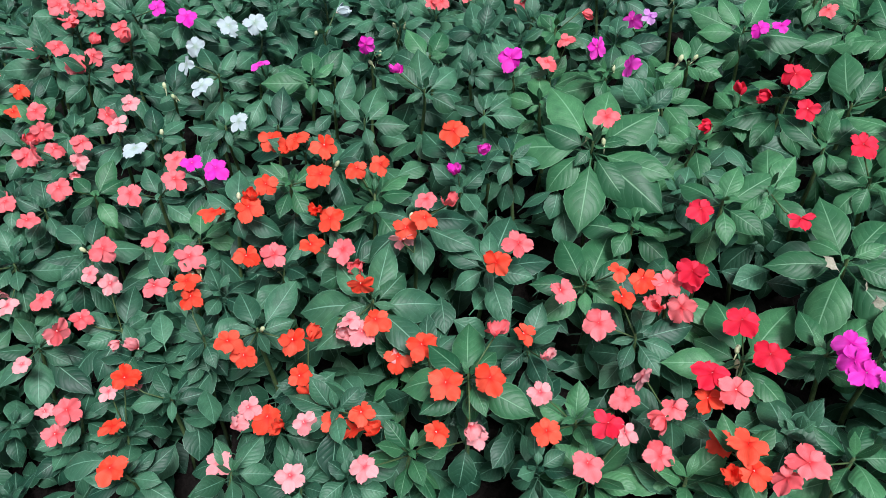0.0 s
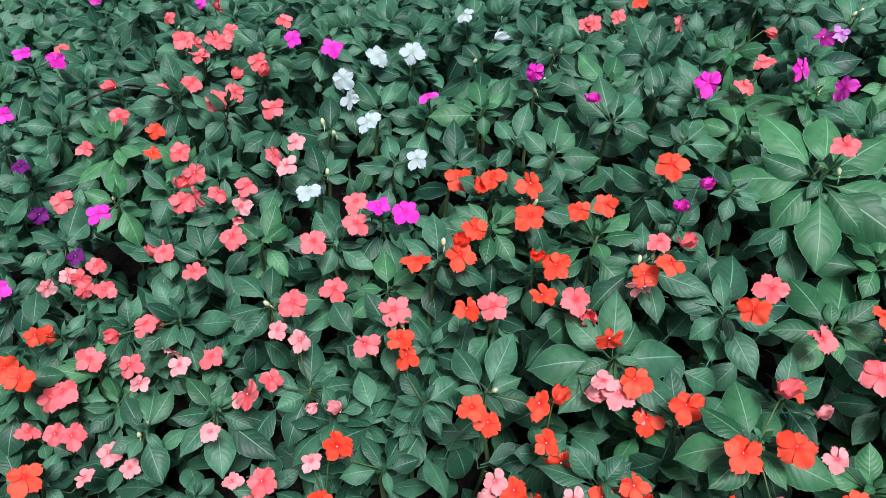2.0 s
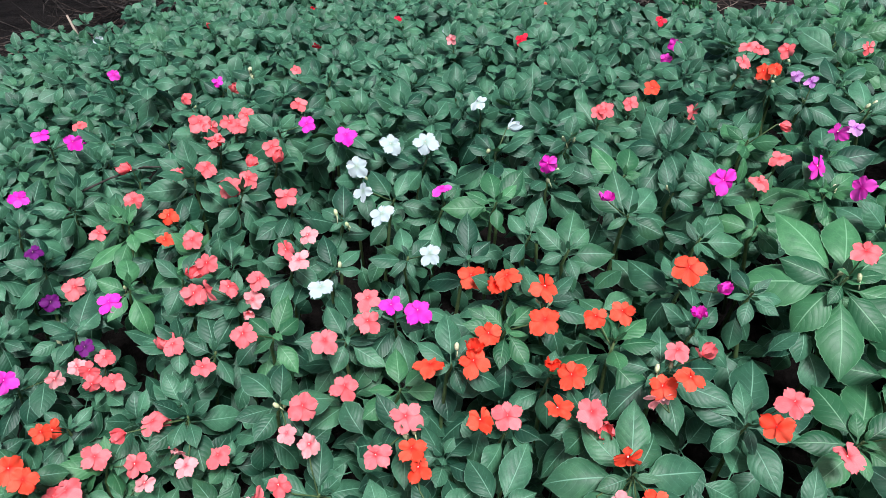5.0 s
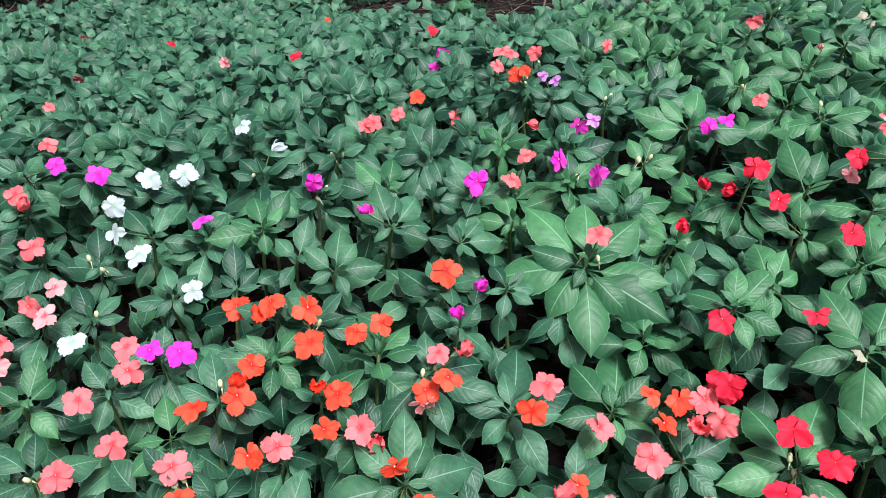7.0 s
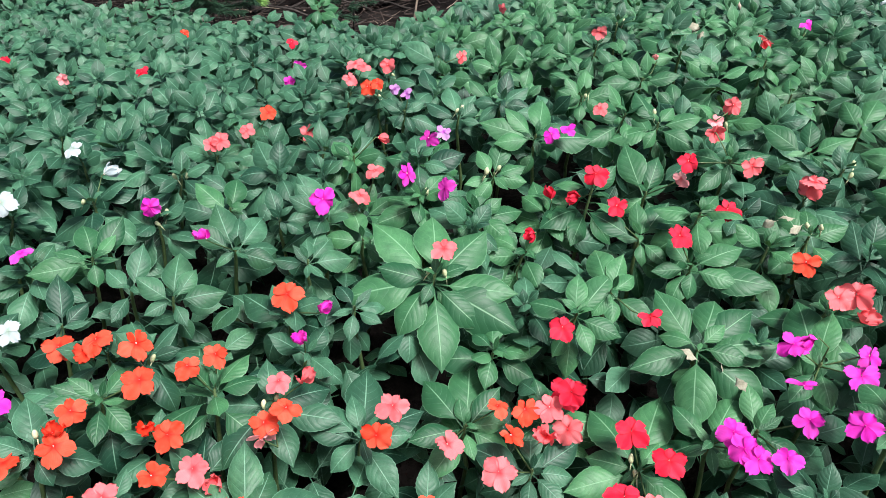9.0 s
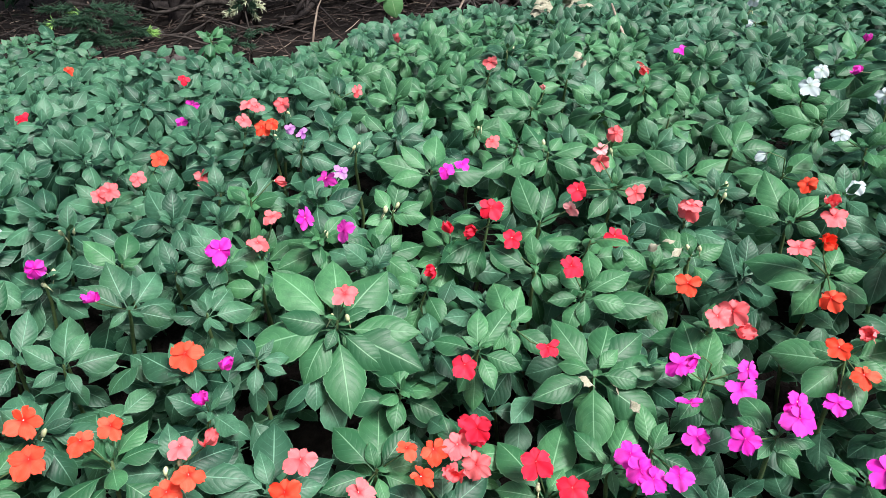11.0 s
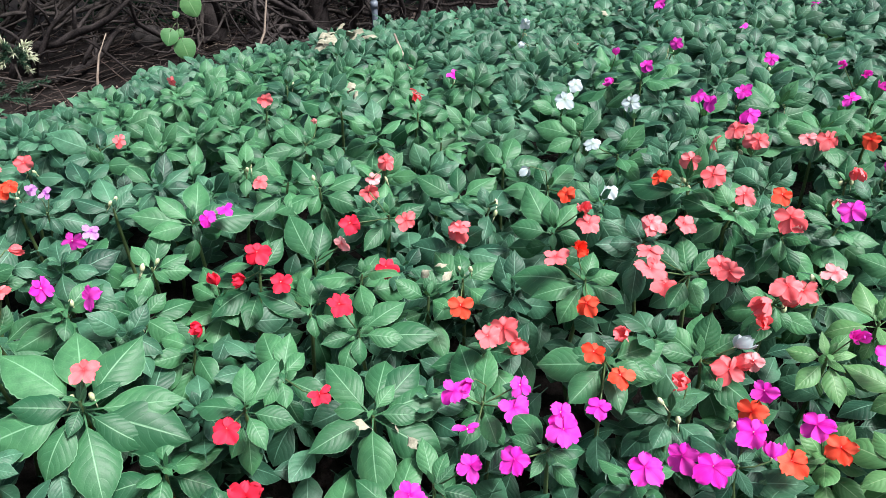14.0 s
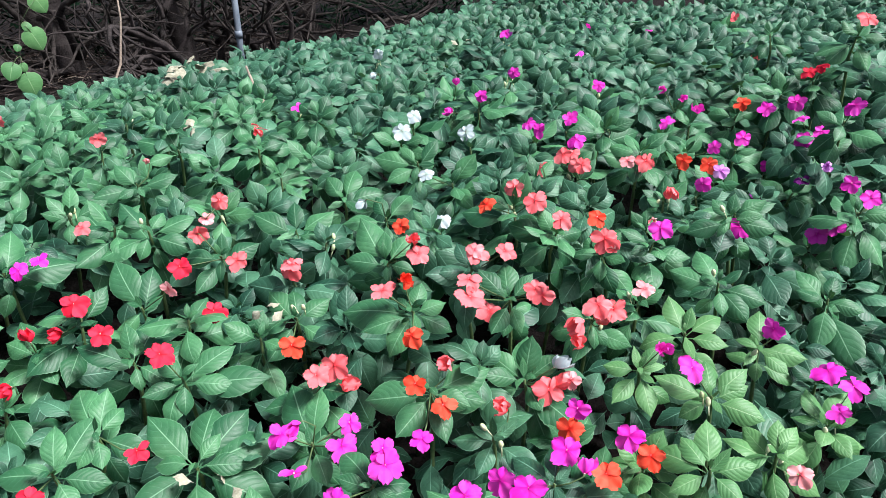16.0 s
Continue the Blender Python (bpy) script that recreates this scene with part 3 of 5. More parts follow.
whorl((-0.022, 0.931, 0.690), [(0.016, 0.051), (-0.014, 0.074), (-0.029, -0.017), (0.058, -0.001), (0.014, -0.018), (0.046, -0.027), (-0.046, 0.048), (0.054, 0.051)])
whorl((0.063, 0.894, 0.674), [(0.004, 0.036), (0.043, 0.037), (0.061, 0.002), (-0.015, 0.027), (-0.042, 0.012), (-0.006, -0.024), (0.016, -0.027), (0.024, 0.055)])
whorl((0.044, 0.969, 0.702), [(-0.005, 0.055), (-0.019, 0.017), (0.047, 0.003), (0.004, -0.021), (0.03, -0.021)])
whorl((0.144, 0.920, 0.677), [(-0.004, 0.067), (-0.019, -0.016), (0.027, -0.033), (0.013, -0.019), (0.051, 0.006), (-0.051, 0.013)])
whorl((-0.016, 1.005, 0.712), [(0.025, 0.059), (0.027, 0.004), (-0.038, 0.051), (0.015, -0.012), (-0.02, -0.01)])
whorl((0.354, 0.954, 0.728), [(-0.022, 0.044), (0.018, 0.07), (0.046, 0.02), (-0.043, -0.013), (0.019, -0.026), (0.048, -0.008), (-0.023, -0.04)])
whorl((0.096, 0.792, 0.659), [(-0.011, 0.041), (0.025, 0.021), (0.028, -0.025), (-0.012, -0.038), (-0.028, -0.006), (0.04, -0.0)])
whorl((-0.786, 0.883, 0.531), [(0.039, 0.06), (-0.029, 0.042), (-0.038, -0.026), (0.041, 0.025), (-0.032, 0.009), (0.012, -0.031)])
whorl((-0.733, 0.957, 0.557), [(0.02, 0.063), (-0.039, 0.03), (0.023, -0.012), (0.005, -0.072), (-0.042, -0.034)])
whorl((-0.655, 0.965, 0.568), [(-0.033, -0.044), (-0.023, 0.048), (0.051, -0.006), (0.038, 0.039), (0.017, -0.039)])
whorl((-0.577, 0.844, 0.529), [(0.032, 0.048), (0.011, 0.066), (0.023, -0.01), (-0.033, 0.033), (-0.033, -0.038), (0.01, -0.047)])
whorl((-0.634, 0.667, 0.386), [(0.057, 0.033), (0.045, 0.05), (-0.002, 0.06), (-0.045, -0.005), (-0.032, -0.02), (0.01, -0.034), (-0.011, -0.066), (-0.008, 0.029)])
whorl((-0.691, 0.720, 0.375), [(0.006, 0.036), (-0.035, 0.023), (-0.045, -0.013), (0.028, -0.002), (-0.011, -0.03)])
whorl((-0.532, 0.664, 0.428), [(-0.013, 0.058), (-0.049, 0.018), (0.019, 0.022), (0.025, -0.042), (-0.059, -0.028), (-0.029, -0.074), (0.05, -0.041), (0.032, -0.087), (0.034, 0.005)])
whorl((-0.413, 0.667, 0.458), [(0.031, 0.066), (0.069, -0.01), (-0.044, -0.007), (-0.054, -0.044), (0.036, 0.01), (-0.053, 0.045), (0.023, -0.051)])
whorl((-0.315, 0.560, 0.446), [(0.045, 0.037), (-0.01, 0.026), (0.041, -0.005), (-0.046, 0.02), (-0.007, -0.029), (-0.008, 0.046)])
whorl((-0.271, 0.590, 0.518), [(-0.008, 0.045), (0.007, -0.037), (-0.025, -0.022), (0.051, 0.014), (-0.026, 0.016)])
whorl((-0.205, 0.589, 0.535), [(-0.012, 0.061), (0.058, 0.057), (0.051, -0.027), (0.043, 0.006), (-0.032, 0.011), (0.008, -0.034), (-0.026, -0.022)])
whorl((-0.070, 0.602, 0.570), [(0.024, 0.08), (0.046, 0.044), (-0.044, 0.056), (-0.091, 0.01), (0.081, -0.001), (0.061, -0.06), (-0.066, -0.047), (-0.01, -0.042), (-0.039, -0.013), (0.026, -0.01)])
whorl((0.039, 0.493, 0.565), [(-0.008, 0.069), (-0.045, 0.034), (-0.074, -0.005), (0.027, 0.038), (0.023, -0.037), (0.068, -0.033), (-0.045, -0.041)])
whorl((-0.254, 0.729, 0.608), [(0.015, 0.066), (-0.031, 0.038), (-0.0, -0.037), (0.053, -0.032), (-0.028, -0.007), (0.04, 0.031)])
whorl((-0.391, 0.821, 0.572), [(-0.012, 0.051), (-0.062, 0.018), (-0.028, -0.037), (0.035, -0.05), (0.031, -0.017), (0.024, 0.033)])
whorl((-0.490, 0.833, 0.565), [(0.041, 0.05), (0.046, 0.017), (0.017, -0.053), (-0.021, 0.038), (-0.032, -0.014)])
whorl((-0.464, 0.737, 0.537), [(-0.018, 0.068), (0.024, 0.05), (-0.054, 0.006), (0.069, -0.01), (-0.04, -0.031), (0.012, -0.045)])
whorl((-0.318, 0.750, 0.548), [(0.011, 0.055), (0.051, -0.012), (-0.037, 0.012), (-0.053, -0.016), (-0.013, -0.045), (0.044, 0.024)])
whorl((0.820, 0.255, 0.711), [(-0.041, -0.003), (0.015, 0.036), (-0.01, 0.028), (0.02, -0.015), (-0.025, -0.044), (0.023, -0.048), (0.028, 0.019)])
whorl((0.835, 0.174, 0.699), [(-0.065, 0.014), (-0.031, -0.029), (0.014, -0.017), (0.036, 0.027), (0.058, -0.007), (-0.014, 0.048), (0.028, 0.049)])
whorl((0.764, 0.145, 0.659), [(-0.015, 0.059), (-0.063, 0.014), (0.016, 0.031), (-0.035, -0.032), (-0.036, 0.033), (0.043, 0.025), (0.038, -0.019)])
whorl((0.641, 0.262, 0.663), [(-0.005, 0.049), (-0.047, 0.028), (0.028, 0.014), (-0.017, -0.03), (0.015, 0.024), (0.017, -0.028)])
whorl((1.016, 0.235, 0.750), [(-0.034, 0.055), (-0.065, 0.009), (-0.035, -0.021), (-0.03, 0.014), (0.026, 0.028), (0.062, -0.008), (0.015, -0.04), (0.044, -0.038)])
whorl((0.899, 0.233, 0.729), [(-0.028, 0.05), (0.002, 0.038), (0.037, 0.045), (0.05, 0.003), (-0.056, -0.016), (0.015, -0.03)])
whorl((0.523, 0.404, 0.665), [(-0.035, 0.05), (0.007, 0.036), (0.039, 0.009), (-0.04, 0.008), (0.005, -0.016), (-0.017, -0.03), (0.027, -0.012)])
whorl((0.649, 0.343, 0.676), [(-0.01, -0.039), (-0.028, 0.017), (0.056, -0.029), (0.026, 0.024), (0.014, 0.006), (-0.044, -0.005)])
whorl((0.631, 0.416, 0.718), [(-0.047, 0.008), (0.064, 0.037), (0.06, -0.006), (-0.03, -0.053), (0.026, -0.052), (0.044, -0.014), (-0.074, -0.014)])
whorl((0.695, 0.495, 0.762), [(-0.09, 0.01), (-0.061, -0.024), (-0.029, -0.053), (0.009, -0.031), (0.049, -0.02), (0.038, 0.015), (0.009, 0.042), (-0.025, 0.021)])
whorl((0.761, 0.598, 0.772), [(-0.042, 0.073), (-0.01, 0.05), (0.029, 0.048), (0.037, -0.011), (-0.059, 0.008), (0.002, -0.027)])
whorl((0.763, 0.401, 0.780), [(-0.016, -0.043), (0.016, -0.038), (0.025, 0.036), (-0.041, 0.04), (-0.015, 0.055)])
whorl((0.750, 0.768, 0.778), [(-0.067, 0.036), (-0.004, 0.054), (0.053, 0.039), (0.067, -0.005), (-0.005, -0.029), (-0.029, -0.011), (0.029, -0.022)])
whorl((0.603, 0.915, 0.787), [(-0.036, 0.057), (0.022, 0.035), (0.063, 0.028), (-0.067, -0.026), (-0.015, -0.038), (0.055, -0.029)])
whorl((0.640, 0.798, 0.767), [(-0.055, 0.014), (0.002, 0.04), (0.05, 0.023), (-0.006, -0.035), (-0.037, -0.047), (0.031, -0.012)])
whorl((0.531, 0.830, 0.722), [(-0.038, 0.084), (0.019, 0.067), (-0.026, -0.028), (0.021, -0.043), (0.03, 0.016)])
whorl((0.557, 1.056, 0.791), [(0.008, 0.056), (-0.037, 0.014), (-0.003, -0.04), (-0.026, -0.017), (0.056, 0.02), (-0.026, 0.042), (0.032, -0.018)])
whorl((0.444, 1.121, 0.777), [(0.018, 0.062), (-0.047, 0.01), (0.049, -0.006), (0.044, 0.034), (-0.037, -0.028), (0.006, -0.027)])
whorl((0.425, 0.965, 0.774), [(0.019, 0.073), (-0.042, 0.052), (-0.08, 0.028), (0.085, 0.01), (-0.06, -0.008), (0.045, 0.023), (0.007, -0.029)])
whorl((0.671, 1.055, 0.811), [(-0.033, 0.047), (-0.069, -0.009), (0.061, 0.014), (0.009, -0.024), (-0.03, -0.02)])
whorl((0.776, 1.096, 0.836), [(-0.024, 0.065), (-0.069, 0.043), (-0.054, -0.015), (0.054, -0.032), (0.024, -0.015)])
whorl((0.873, 0.792, 0.788), [(-0.034, 0.048), (0.018, 0.072), (0.068, 0.02), (0.022, -0.022), (-0.027, -0.015)])
whorl((0.859, 0.688, 0.783), [(-0.019, 0.044), (0.04, 0.056), (-0.067, 0.001), (0.026, -0.008), (0.001, -0.048), (-0.04, -0.037)])
whorl((0.973, 0.720, 0.837), [(-0.075, 0.015), (0.033, 0.047), (-0.03, 0.031), (0.028, -0.003), (-0.008, -0.032), (-0.049, -0.029)])
whorl((0.439, 1.367, 0.784), [(0.007, 0.062), (-0.085, 0.047), (-0.066, -0.014), (0.009, -0.034), (0.058, 0.036)])
whorl((0.375, 1.139, 0.753), [(-0.009, 0.072), (0.029, 0.049), (-0.052, 0.033), (0.042, 0.032), (0.034, -0.012), (-0.033, -0.018)])
whorl((0.293, 1.175, 0.760), [(-0.038, 0.029), (0.02, 0.01), (0.057, -0.023), (0.034, 0.024), (-0.02, -0.024), (0.012, -0.034)])
whorl((-0.194, 0.989, 0.680), [(0.007, 0.065), (-0.075, -0.001), (-0.003, -0.037), (0.053, 0.051), (0.035, 0.026), (0.028, -0.011), (-0.039, 0.025)])
whorl((-0.152, 0.925, 0.662), [(-0.022, 0.039), (0.032, 0.058), (-0.031, -0.033), (0.015, -0.01), (0.038, 0.004)])
whorl((-0.105, 0.889, 0.660), [(0.021, 0.07), (-0.037, 0.039), (0.036, 0.035), (0.006, -0.037), (0.062, -0.002), (-0.036, -0.011)])
whorl((-0.234, 0.909, 0.639), [(0.018, 0.069), (-0.016, 0.03), (0.035, 0.022), (-0.035, -0.001), (0.03, -0.007), (-0.01, -0.018)])
whorl((-0.413, 0.997, 0.648), [(0.015, 0.064), (0.029, 0.018), (0.021, -0.023), (-0.026, 0.033), (-0.025, -0.008)])
whorl((-0.340, 1.006, 0.677), [(0.032, 0.042), (-0.017, 0.062), (0.051, -0.024), (0.011, -0.018), (-0.031, -0.01)])
whorl((-0.317, 0.928, 0.627), [(-0.0, 0.053), (-0.051, 0.012), (0.004, -0.03), (0.039, 0.023), (-0.029, -0.019)])
whorl((-0.419, 0.918, 0.613), [(0.043, 0.028), (0.004, 0.061), (0.038, -0.006), (-0.02, 0.02), (-0.005, -0.024)])
whorl((1.098, 0.115, 0.731), [(-0.047, 0.038), (-0.039, 0.006), (0.002, -0.066), (0.044, -0.001), (0.051, -0.086), (0.003, 0.042)])
whorl((0.952, 0.159, 0.713), [(-0.006, 0.056), (-0.03, 0.01), (-0.012, -0.028), (0.053, 0.005), (0.033, -0.007), (0.039, -0.02)])
whorl((1.111, 0.259, 0.809), [(-0.055, -0.029), (-0.028, 0.031), (0.001, 0.042), (0.041, 0.016), (-0.012, -0.029), (0.062, -0.002)])
SHOOTS = [p for p in SHOOTS if all((Vector(p) - tip).length > 0.05 for tip, _ in WHORLS)]
bloom("coral", 1.0, [(0.215, 0.804, 0.704)])
bloom("magenta", 1.0, [(0.441, 0.949, 0.774), (0.468, 0.95, 0.777), (1.038, 1.081, 0.864), (1.681, 1.021, 0.946)])

# the lie of the bed: a bank that rises from the path and levels out behind
REST = [(1.7, 0.9, 0.92), (2.0, 0.8, 0.91), (1.5, 1.9, 0.84), (1.0, 1.8, 0.82), (1.1, 0.0, 0.66), (1.4, 0.1, 0.7), (1.8, 0.3, 0.78), (-1.3, 0.7, 0.36),
        (-1.3, 1.4, 0.52), (-1.4, 2.2, 0.57), (-0.8, 2.4, 0.62), (2.3, 0.2, 0.8), (2.5, 1.0, 0.93), (2.3, 1.7, 0.9), (-1.2, 0.4, 0.25), (-0.6, 0.2, 0.3),
        (-1.0, 3.0, 0.65), (0.0, 2.7, 0.71), (-0.5, 3.3, 0.7), (-0.7, 2.8, 0.67), (3.2, 0.8, 0.95), (3.2, 2.0, 0.9), (0.3, 0.1, 0.42), (-1.8, 1.2, 0.42)]
KNOWN = np.array([*SHOOTS, *[tuple(tip) for tip, _ in WHORLS], *[tuple(p) for _, _, p in BLOOMS], *REST])


def bank(x, y):
    return np.stack([1 + 0 * x, x, y, x * x, x * y, y * y], -1)


FORM = np.linalg.lstsq(bank(KNOWN[:, 0], KNOWN[:, 1]), KNOWN[:, 2], rcond=None)[0]
LEFT = KNOWN[:, 2] - bank(KNOWN[:, 0], KNOWN[:, 1]) @ FORM


def pull(x, y, reach, values, hold):
    w = np.exp(-((KNOWN[:, 0] - x) ** 2 + (KNOWN[:, 1] - y) ** 2) / (2 * reach**2))
    return float(w @ values / (w.sum() + hold))


WIDE = np.array([pull(x, y, 0.3, LEFT, 0.05) for x, y, _ in KNOWN])
CLOSE = LEFT - WIDE


def bank_top(x, y):
    return float(bank(np.float64(x), np.float64(y)) @ FORM) + pull(x, y, 0.3, LEFT, 0.05)


def leaf_top(x, y):
    return bank_top(x, y) + pull(x, y, 0.08, CLOSE, 0.2)


BACK = [(-3.0, 2.0), (-1.8, 2.3), (-1.45, 2.6), (-1.15, 3.1), (-0.6, 3.4), (-0.25, 3.1), (0.1, 2.65), (0.38, 2.25), (0.65, 2.2), (1.0, 2.25), (1.45, 2.05), (1.9, 2.15), (2.6, 2.35), (4.0, 2.3)]


def back_edge(x):
    return float(np.interp(x, [p[0] for p in BACK], [p[1] for p in BACK]))


def front_edge(x):
    return 0.16 - 0.3 * x if x > -0.6 else 0.34


def in_bed(x, y):
    return -1.75 + 0.12 * math.sin(7 * y) < x < 3.0 + 0.15 * math.sin(5 * y) and front_edge(x) < y < back_edge(x)


def ground_height(x, y):
    """The soil: under the plants, down to the path in front, a low rise under the hedge."""
    if -2.5 < x < 3.6 and -0.6 < y < 3.2:
        bed = bank_top(x, min(max(y, front_edge(x)), back_edge(x) - 0.15)) - 0.27
    else:
        cx, cy = min(max(x, -2.5), 3.6), min(max(y, -0.6), 3.2)
        bed = bank_top(cx, min(max(cy, front_edge(cx)), back_edge(cx) - 0.15)) - 0.27
    bed = min(max(bed, 0.0), 0.54 + 0.07 * min(max(y - 3.0, 0.0), 4.0))
    f = min(max((y - (front_edge(min(max(x, -2.5), 3.6)) - 0.55)) / 0.5, 0.0), 1.0)
    return bed * f * f * (3 - 2 * f)


# ---- ground: one sheet, fine near the bed, coarse to the horizon ----
def spread(k, n, mid, near, far):
    s = 2 * k / n - 1
    return mid + near * s * 1.25 + math.copysign(far * abs(s) ** 9, s)


N = 110
gv, gf = [], []
for i in range(N + 1):
    for j in range(N + 1):
        x, y = spread(i, N, 0.6, 2.6, 150), spread(j, N, 1.9, 2.4, 150)
        lump = 0.025 * noise.noise((x * 5, y * 5, 0)) + 0.012 * noise.noise((x * 17, y * 17, 3)) if abs(x) < 6 and abs(y) < 7 else 0
        gv.append((x, y, ground_height(x, y) + lump))
for i in range(N):
    for j in range(N):
        k = i * (N + 1) + j
        gf.append((k, k + N + 1, k + N + 2, k + 1))
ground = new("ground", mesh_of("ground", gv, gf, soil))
tagged(ground, "dark bare soil strewn with twigs under the plants", "ground", kind="structure")

# ---- impatiens plants ----
LEAVES = []
for k, (droop, fold, wave, width) in enumerate([(0.45, 0.55, 0.13, 0.225), (0.6, 0.4, 0.17, 0.245), (0.2, 0.65, 0.15, 0.205), (0.85, 0.35, 0.19, 0.235), (0.4, 0.85, 0.12, 0.215), (0.3, 0.32, 0.2, 0.25)]):
    LEAVES.append(leaf_shape(26, 2, droop, fold, wave, width, seed=k))
PLAIN = [leaf_shape(14, 2, d, f, w, s, seed=k) for k, (d, f, w, s) in enumerate([(0.5, 0.55, 0.12, 0.245), (0.7, 0.4, 0.15, 0.265), (0.2, 0.65, 0.13, 0.23), (0.9, 0.35, 0.16, 0.255)])]
SMALL = [leaf_shape(8, 1, d, f, 0.05, 0.175, petiole=0.06, seed=20 + d) for d, f in ((0, 0.7), (1, 0.6))]
leaf_meshes = {m: [mesh_of("impatiens_leaf", *a[:2], m, a[2]) for a in LEAVES] for m in (leaf_dark, leaf_fresh, leaf_lime)}
tip_meshes = {m: [mesh_of("young_leaf", *a[:2], m, a[2]) for a in SMALL] for m in (leaf_dark, leaf_fresh, leaf_lime)}
petal_meshes = {c: [mesh_of("petal", *petal_shape(7, 3, w, cup, r, k)[:2], m, petal_shape(7, 3, w, cup, r, k)[2])
                    for k, (w, cup, r) in enumerate([(0.40, -0.10, 0.06), (0.44, -0.28, 0.09), (0.37, 0.12, 0.07), (0.38, 0.42, 0.10)])] for c, m in PETALS.items()}
VIEW = Vector((0.0, 0.0, 1.25))  # the open side, from where the light and the path come


def frame_of(z_axis, spin):
    q = Vector((0, 0, 1)).rotation_difference(z_axis)
    return q.to_matrix().to_4x4() @ Matrix.Rotation(spin, 4, "Z")


def leaf_plan(rng, size):
    """Leaves of one shoot from the tip down: azimuth, rise in degrees, length, how far below the tip, young or not."""
    plan, az = [], rng.uniform(0, math.tau)
    tiers = [(rng.integers(3, 5), (48, 72), (0.020, 0.034), (-0.006, 0.0), True),
             (rng.integers(4, 6), (4, 55), (0.044, 0.062), (0.004, 0.014), False),
             (rng.integers(6, 8), (-46, 24), (0.058, 0.084), (0.018, 0.042), False)]
    for count, rise, length, down, young in tiers:
        for _ in range(count):
            az += math.radians(137.5) + rng.uniform(-0.5, 0.5)
            plan.append((az, rng.uniform(*rise), size * rng.uniform(*length), size * rng.uniform(*down), young))
    return plan


def leaf_size(tip, rng):
    """Shoots near the path carry smaller leaves than those deep in the bed."""
    return float(np.interp(tip.y + 0.35 * tip.x, [0.42, 0.8, 1.3], [0.78, 1.0, 0.98]) * rng.uniform(0.86, 1.14))


def shoot_axis(tip, rng):
    to_view = (VIEW - tip).normalized()
    return (Vector((0, 0, 1)) + 0.85 * to_view + Vector([rng.uniform(-0.3, 0.3) for _ in range(3)])).normalized()


def leaf_pose(tip, axis, az, rise, length, down, rng):
    at = tip - axis * down
    turn = frame_of(axis, 0) @ Matrix.Rotation(az, 4, "Z") @ Matrix.Rotation(radians(rise), 4, "X") @ Matrix.Rotation(rng.uniform(-0.55, 0.55), 4, "Y")
    return Matrix.Translation(at) @ turn @ Matrix.Diagonal((length, length, length, 1))


def stem_mesh(base, tip, axis, rng):
    mid = (base + tip) / 2 + Vector((rng.uniform(-0.015, 0.015), rng.uniform(-0.015, 0.015), 0))
    pieces = [tube([base, mid, tip - axis * 0.05, tip], [0.0032, 0.003, 0.0026, 0.0015], 6)]
    return mesh_of("stem", *join(pieces), stem_green)


def bud_mesh(k):
    rng = np.random.default_rng(k)
    v, f = blob((0, 0, 0.004), (0.0032, 0.0032, 0.0055), rng, 5, 6, 0.1)
    v2, f2 = tube([(0, 0, -0.012), (0.001, 0, 0)], [0.0006, 0.0009], 5)
    return mesh_of("bud", *join([(v, f), (v2, f2)]), bud_pale)


bud_meshes = [bud_mesh(k) for k in range(3)]
PLANTS = []
LIME = Vector((0.845, 0.165, 0.69))  # the pale, yellow-green plants near the path
BIG = WHORLS[0][0]  # the broad-leaved shoot


def aimed_leaf(tip, axis, right, up, down, rng):
    """A leaf whose point lies that far to the right of the tip and above it, across the shoot's axis."""
    side = Vector((0, 0, 1)).cross(axis).normalized()
    rise = axis.cross(side)
    way = side * right + rise * up
    length = way.length * 1.05
    y = (way.normalized() + (down / length - 0.1) * axis).normalized()
    x = y.cross(axis).normalized()
    turn = Matrix((x, y, x.cross(y))).transposed().to_4x4() @ Matrix.Rotation(rng.uniform(-0.3, 0.3), 4, "Y")
    return Matrix.Translation(tip - axis * down) @ turn @ Matrix.Diagonal((length, length, length, 1))


